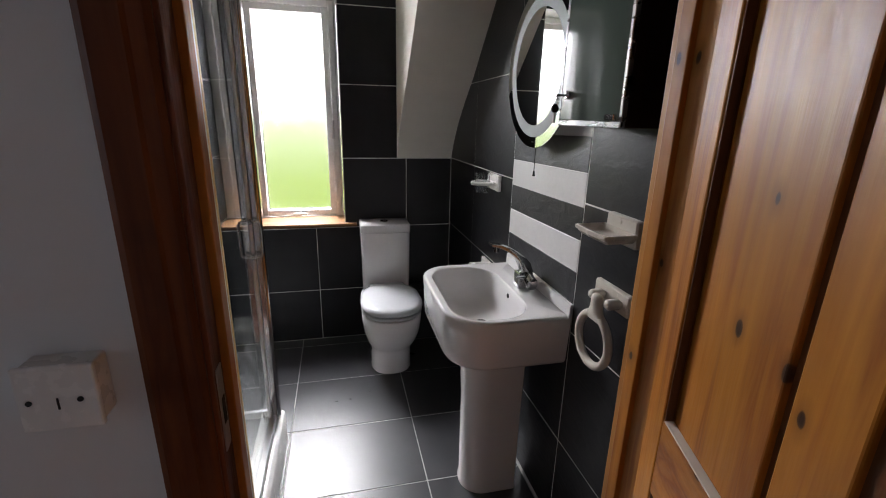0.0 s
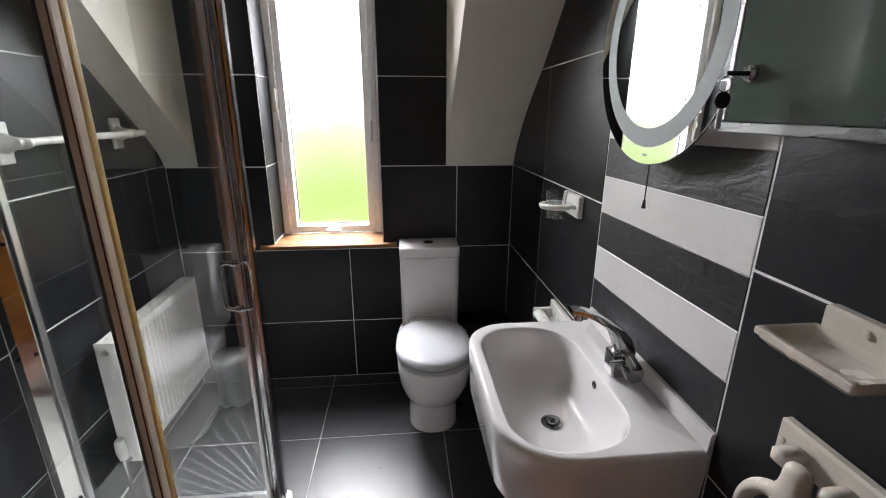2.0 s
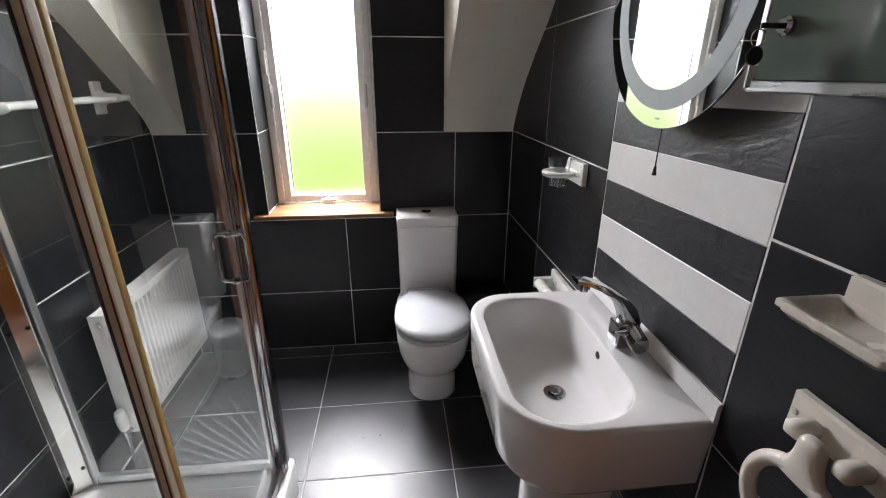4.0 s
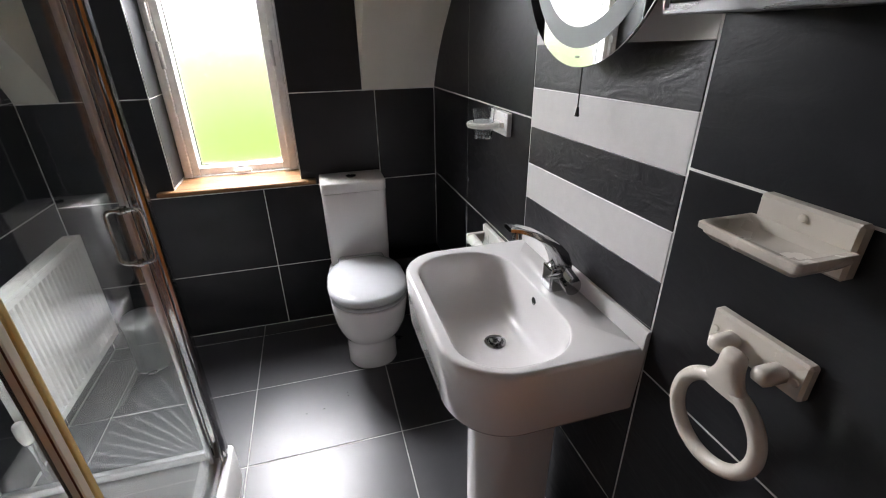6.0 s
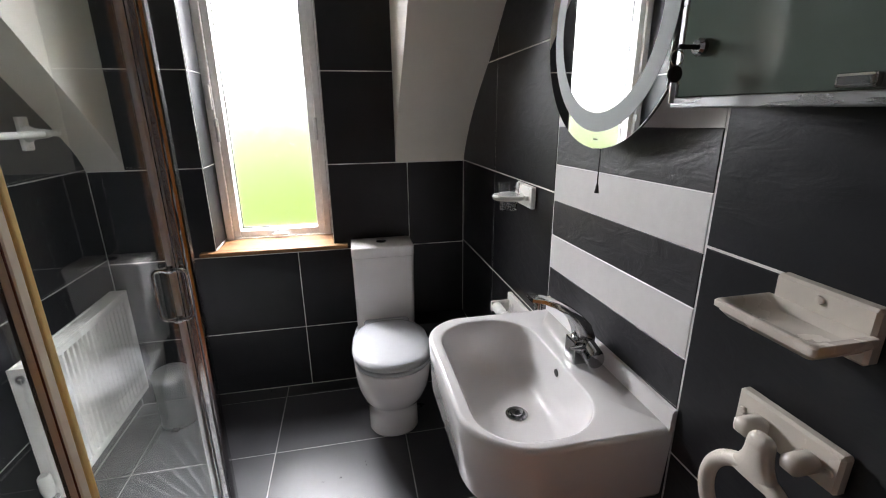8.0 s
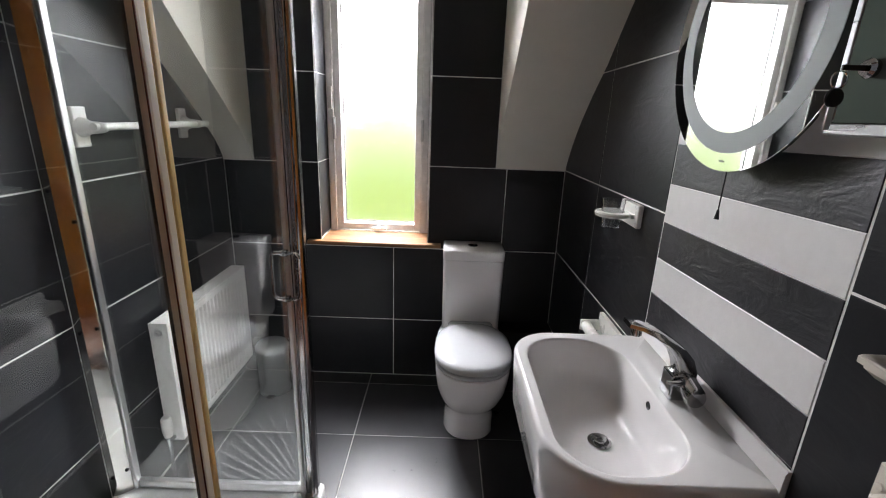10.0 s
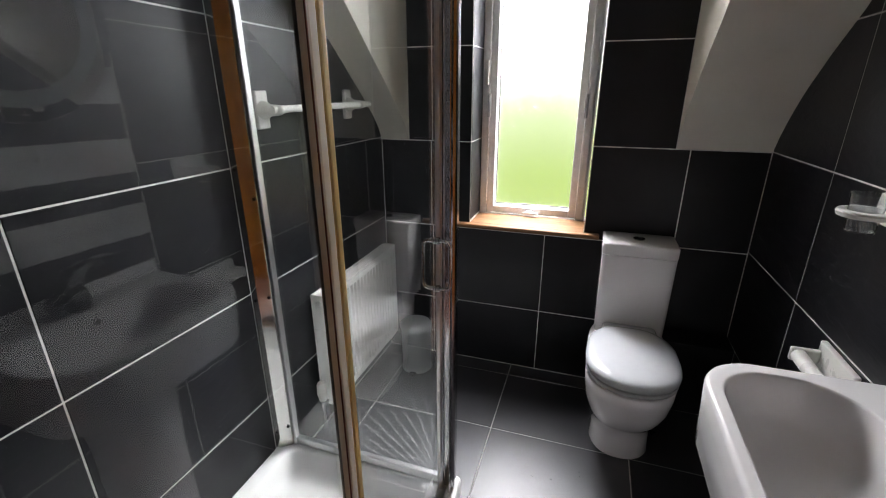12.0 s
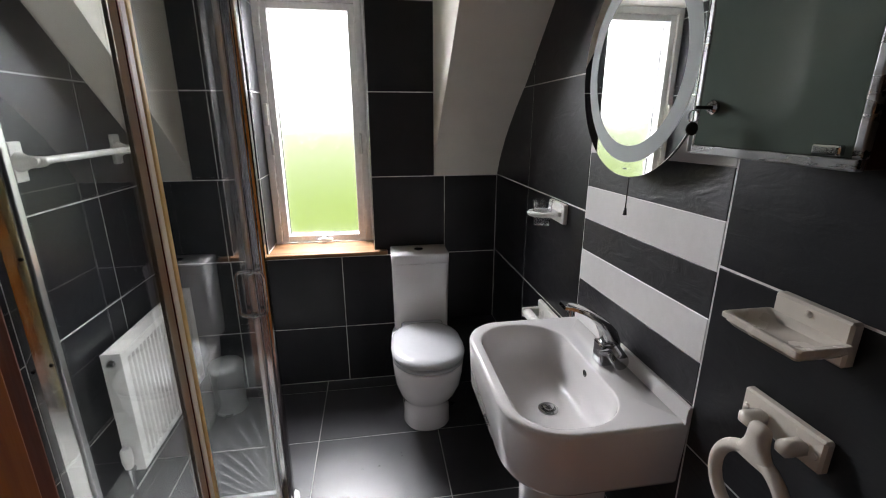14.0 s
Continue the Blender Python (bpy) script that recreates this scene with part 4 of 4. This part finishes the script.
box(CX + 0.012, XR + 0.001, CY0 + 0.0158, CY1 - 0.0158, CZ0 + 0.001, CZ0 + 0.017, 0, 1, cb)
box(CX + 0.012, XR + 0.001, CY0 + 0.0158, CY1 - 0.0158, CZ1 - 0.017, CZ1 - 0.001, 0, 1, cb)
box(XR - 0.006, XR + 0.001, CY0 + 0.0158, CY1 - 0.0158, CZ0 + 0.0168, CZ1 - 0.0168, 0, 1, cb)
part("body", cb, M_DARK_WOOD, cabinet)
part("bottom_trim", box(CX, CX + 0.0125, CY0 + 0.001, CY1 + 0.003, CZ0 - 0.002, CZ0 + 0.012, 0.002), M_TRIM, cabinet, "brushed aluminium trim")
part("top_trim", box(CX, CX + 0.0125, CY0 + 0.001, CY1 + 0.003, CZ1 - 0.02, CZ1 + 0.001, 0.002), M_TRIM, cabinet)
part("side_trim", box(CX, CX + 0.0125, CY0 - 0.002, CY0 + 0.009, CZ0 + 0.0122, CZ1 - 0.0202, 0.002), M_TRIM, cabinet, "brushed aluminium trim")
part("side_trim", box(CX, CX + 0.0125, CY1 - 0.007, CY1 + 0.003, CZ0 + 0.0122, CZ1 - 0.0202, 0.002), M_TRIM, cabinet, "brushed aluminium trim")
part("glass_door", box(CX + 0.001, CX + 0.006, CY0 + 0.0095, CY1 - 0.0075, CZ0 + 0.0125, CZ1 - 0.0205, 0.001), M_CAB_GLASS, cabinet, "smoked frosted glass door")
part("pull_clip", box(CX - 0.008, CX + 0.004, CY0 + 0.018, CY0 + 0.052, CZ0 + 0.014, CZ0 + 0.027, 0.003), M_CHROME, cabinet, "small metal glass clip")
lk = lathe([(0.002, 0.002), (0.010, 0.0), (0.011, -0.006), (0.008, -0.010), (0.002, -0.010)], (CX + 0.001, 1.336, 1.482), "X", 20)
part("lock", lk, M_CHROME, cabinet, smooth=True)
key = thing("key", "key in the cabinet lock with a second key on a ring", "key")
part("key_blade", box(CX - 0.034, CX - 0.008, 1.3345, 1.3375, 1.479, 1.485, 0.001), M_BLACK, key)
part("key_ring", tube(arc((CX - 0.034, 1.336, 1.469), 0.009, 0, 360, 20, "XZ"), 0.001, 6), M_CHROME, key)
kh = lathe([(0.002, -0.002), (0.0100, -0.002), (0.0110, 0.0), (0.0100, 0.002), (0.002, 0.002)], (0, 0, 0), "X", 24)
for v in kh.verts:
    v.co = Vector((CX - 0.034, 1.336, 1.450)) + Vector((v.co.y * 0.95, v.co.x, v.co.z))
part("key_head", kh, M_BLACK, key, "black plastic key head", smooth=True)
part("hanging_blade", box(CX - 0.0375, CX - 0.0305, 1.3345, 1.3375, 1.415, 1.441, 0.0008), M_ALU, key)

# ---- ceramic fittings ----
soap = thing("soap_dish", "cream ceramic soap dish on the tiled wall", "soap dish")
part("back_plate", box(XR - 0.020, XR + 0.0005, 1.134, 1.258, 1.130, 1.2, 0.004, 1), M_OLD_CERAMIC, soap)
dish = [rounded(0.958, XR - 0.018, 1.140, 1.254, 1.146, (0.006, 0.004, 0.004, 0.006)), rounded(0.949, XR - 0.018, 1.132, 1.260, 1.155, (0.005, 0.003, 0.003, 0.005)), rounded(0.949, XR - 0.018, 1.132, 1.260, 1.158, (0.005, 0.003, 0.003, 0.005)),
        rounded(0.944, XR - 0.018, 1.127, 1.265, 1.160, (0.005, 0.003, 0.003, 0.005)), rounded(0.944, XR - 0.018, 1.127, 1.265, 1.167, (0.005, 0.003, 0.003, 0.005)), rounded(0.946, XR - 0.018, 1.129, 1.263, 1.169, (0.005, 0.003, 0.003, 0.005)),
        rounded(0.954, XR - 0.023, 1.138, 1.254, 1.168, (0.008, 0.004, 0.004, 0.008)), rounded(0.968, XR - 0.030, 1.152, 1.240, 1.157, (0.012, 0.006, 0.006, 0.012))]
part("dish", loft(dish), M_OLD_CERAMIC, soap, smooth=45)
part("screw_cap", lathe([(0.001, 0), (0.006, 0), (0.005, -0.003), (0.001, -0.004)], (XR - 0.0195, 1.197, 1.186), "X", 14), M_OLD_CERAMIC, soap, smooth=True)

ring = thing("towel_ring", "cream ceramic towel ring on the tiled wall", "towel ring")
part("back_plate", box(XR - 0.018, XR + 0.0005, 1.126, 1.276, 0.954, 1.012, 0.004, 1), M_OLD_CERAMIC, ring)
for y0, y1 in ((1.141, 1.175), (1.213, 1.247)):
    part("lug", box(XR - 0.060, XR - 0.016, y0 + 0.003, y1 - 0.003, 0.970, 0.995, 0.007, 1), M_OLD_CERAMIC, ring, smooth=50)
rc_ = Vector((0.992, 1.194, 0.869))
hoop = tube([rc_ + Vector((0, 0.070 * math.sin(2 * math.pi * k / 64), 0.071 * math.cos(2 * math.pi * k / 64))) for k in range(64)] + [rc_ + Vector((0, 0.0, 0.071))], 0.0115, 16)
part("hoop", hoop, M_OLD_CERAMIC, ring, smooth=60)
# a neck that flares smoothly into the hoop
neck = []
for z, w, d in ((0.928, 0.048, 0.0095), (0.934, 0.043, 0.0105), (0.942, 0.034, 0.0115), (0.950, 0.027, 0.012), (0.960, 0.0215, 0.0125), (0.972, 0.0185, 0.013), (0.984, 0.0175, 0.0135), (0.992, 0.0165, 0.012), (0.997, 0.013, 0.008), (0.999, 0.007, 0.004)):
    neck.append([Vector((0.991 + d * math.copysign(abs(math.sin(a)) ** 0.8, math.sin(a)), rc_.y + w * math.copysign(abs(math.cos(a)) ** 0.8, math.cos(a)), z)) for a in (2 * math.pi * k / 24 for k in range(24))])
part("neck", loft(neck), M_OLD_CERAMIC, ring, smooth=60)
for y in (1.138, 1.264):
    part("screw_cap", lathe([(0.001, 0), (0.006, 0), (0.005, -0.003), (0.001, -0.004)], (XR - 0.0175, y, 0.980), "X", 14), M_OLD_CERAMIC, ring, smooth=True)

holder = thing("tumbler_holder", "white ceramic tumbler holder on the tiled wall", "tumbler holder")
part("back_plate", box(XR - 0.016, XR + 0.0005, 2.092, 2.222, 1.108, 1.178, 0.004), M_PLASTIC, holder)
TXC, TYC = 0.983, 2.157
hp = [(0.037, 0.006), (0.05, 0.004), (0.053, 0.0), (0.05, -0.009), (0.037, -0.009), (0.037, 0.006)]
hb = loft([[Vector((TXC + r * math.cos(2 * math.pi * k / 36), TYC + r * math.sin(2 * math.pi * k / 36), 1.142 + h)) for k in range(36)] for r, h in hp], False)
box(TXC + 0.04, XR - 0.014, TYC - 0.045, TYC + 0.045, 1.133, 1.148, 0.003, 2, hb)
part("hoop", hb, M_PLASTIC, holder, smooth=40)
cup = thing("tumbler", "clear plastic tumbler in the wall holder", "tumbler")
cp = lathe([(0.001, 0.0), (0.027, 0.0), (0.0355, 0.085), (0.0355, 0.087), (0.034, 0.087), (0.0255, 0.003), (0.001, 0.003)], (TXC, TYC, 1.098), seg=36)
cupo = part("cup", cp, M_CUP, cup, smooth=40)
cupo.visible_shadow = False

roll = thing("toilet_roll_holder", "white ceramic toilet roll holder on the tiled wall", "toilet roll holder")
part("back_plate", box(XR - 0.016, XR + 0.0005, 2.09, 2.27, 0.675, 0.758, 0.004), M_PLASTIC, roll)
for y in (2.098, 2.246):
    part("arm", box(0.965, XR - 0.014, y, y + 0.016, 0.692, 0.733, 0.006), M_PLASTIC, roll)
part("spindle", lathe([(0.004, 0.0), (0.019, 0.0), (0.019, 0.132), (0.004, 0.132)], (0.985, 2.114, 0.712), "Y", 20), M_PLASTIC, roll, smooth=True)

# ---- tiles, one by one ----
shared = {}


def tile(parent, axis, u0, u1, v0, v1, face, out, material, thick=0.003, shear=0.0):
    """A flat tile with chamfered edges; axis: the wall's normal; (u, v) its outline; face: its outer plane; out: +1 or -1."""
    u0, u1, v0, v1 = u0 + GAP / 2, u1 - GAP / 2, v0 + GAP / 2, v1 - GAP / 2
    if u1 - u0 < 0.012 or v1 - v0 < 0.012:
        return
    w, h = round(u1 - u0, 4), round(v1 - v0, 4)
    key_ = (axis, w, h, out, material.name, shear)
    if key_ not in shared:
        c = 0.0015
        a = [(-w / 2, -h / 2), (w / 2, -h / 2), (w / 2, h / 2), (-w / 2, h / 2)]
        b = [(math.copysign(abs(x) - c, x), math.copysign(abs(y_) - c, y_)) for x, y_ in a]
        put = {"X": lambda u, v, d: (d, u, v - shear * u), "Y": lambda u, v, d: (u, d, v), "Z": lambda u, v, d: (u, v, d)}[axis]
        bm_ = loft([[Vector(put(u, v, -out * thick * 1.6)) for u, v in a], [Vector(put(u, v, -out * 0.001)) for u, v in a], [Vector(put(u, v, 0)) for u, v in b]])
        bmesh.ops.recalc_face_normals(bm_, faces=bm_.faces)
        me_ = bpy.data.meshes.new("tile")
        bm_.to_mesh(me_)
        bm_.free()
        me_.materials.append(material)
        shared[key_] = me_
    ob = new("tile", shared[key_])
    cu, cv = (u0 + u1) / 2, (v0 + v1) / 2 + shear * (YB - (u0 + u1) / 2)
    jit = random.uniform(-0.0003, 0.0003)
    ob.location = {"X": (face + jit, cu, cv), "Y": (cu, face + jit, cv), "Z": (cu, cv, face + jit)}[axis]
    ob.parent = parent
    return ob


def spans(lo, hi, joints):
    cut = [lo] + [j for j in sorted(joints) if lo + 0.01 < j < hi - 0.01] + [hi]
    return list(zip(cut, cut[1:]))


def minus(rect, hole):
    """What is left of a rectangle once a hole is cut from it."""
    (a, b, c, d), (p, q, r, s_) = rect, hole
    if q <= a or p >= b or s_ <= c or r >= d:
        return [rect]
    out = []
    if p > a:
        out.append((a, p, c, d))
    if q < b:
        out.append((q, b, c, d))
    m0, m1 = max(a, p), min(b, q)
    if r > c:
        out.append((m0, m1, c, r))
    if s_ < d:
        out.append((m0, m1, s_, d))
    return out


W = 0.565
for z0, z1 in zip(ROWS, ROWS[1:]):
    low = z0 < 1.1
    x_lo, x_hi = (XL, XR) if low else (-0.474, 0.712)
    for a, b in spans(x_lo, x_hi, ([0.212 + k * W for k in range(-3, 4)] if not 0.7 < z0 < 1 else [0.766, -0.36])):
        for r in minus((a, b, z0, z1), (WX0 - 0.002, WX1 + 0.002, WZ0 + 0.012, WZ1)):
            if not low and WX0 < r[0] and r[1] - r[0] < 0.2 and r[0] > 0.5:
                continue
            tile(wall_back, "Y", *r, YB, -1, M_TILE)
    for a, b in spans(YB + 0.002, 3.236, []):
        if z1 > WZ0 + 0.03:
            tile(wall_back, "X", a, b, max(z0, WZ0 + 0.018), min(z1, WZ1), WX0, 1, M_TILE)
            tile(wall_back, "X", a, b, max(z0, WZ0 + 0.018), min(z1, WZ1), WX1, -1, M_TILE)

for z0, z1 in zip(ROWS_RIGHT, ROWS_RIGHT[1:]):
    for a, b in spans(YD, YB, [1.404 + k * 0.5635 for k in range(-1, 2)] + [2.502]):
        if abs(a - 1.404) < 0.01 and z0 in (0.756, 1.170):
            continue
        tile(wall_right, "X", a, b, z0, z1, XR, -1, M_TILE, shear=0.0135)
for z0, z1 in zip(ROWS, ROWS[1:]):
    for a, b in spans(XL, XR, [-0.06]):
        for r in minus((a, b, z0, z1), (DX0 - 0.027, DX1 + 0.027, 0.0, DZ + 0.027)):
            tile(wall_door, "Y", *r, YD + 0.004, 1, M_TILE)
for z0, z1 in zip(ROWS_LEFT, ROWS_LEFT[1:]):
    for a, b in spans(YD, YB, [1.42, 1.985, 2.504]):
        tile(wall_left, "X", a, b, z0, z1, XL, 1, M_TILE, shear=0.008)

# alternating white and dark bands above the basin
BANDS = (0.728, 0.829, 0.931, 1.031, 1.131, 1.232, 1.333, 1.434, 1.545)
for k, (z0, z1) in enumerate(zip(BANDS, BANDS[1:])):
    tile(wall_right, "X", 1.404, 1.9675, z0, z1 + (GAP - 0.0006 if k < 7 else 0), XR, -1, M_WHITE_TILE if k % 2 == 0 and k > 0 else M_BAND, shear=0.028)

FY = [2.905 - 0.405 * k for k in range(6)]
for a, b in spans(XL, XR, [0.09 + W * k for k in range(-2, 3)]):
    for c, d in spans(YD - 0.02, YB, FY):
        tile(floor, "Z", a, b, c, d, 0.0, 1, M_FLOOR)

tile(ledge, "Z", 0.66, 1.05, 2.872, 3.0, 0.353, 1, M_TILE)
for a, b in spans(0.66, 1.05, [0.777]):
    tile(ledge, "Y", a, b, 0.0, 0.3535, 2.871, -1, M_TILE)
tile(ledge, "X", 2.871, 3.0, 0.0, 0.3535, 0.657, -1, M_TILE)
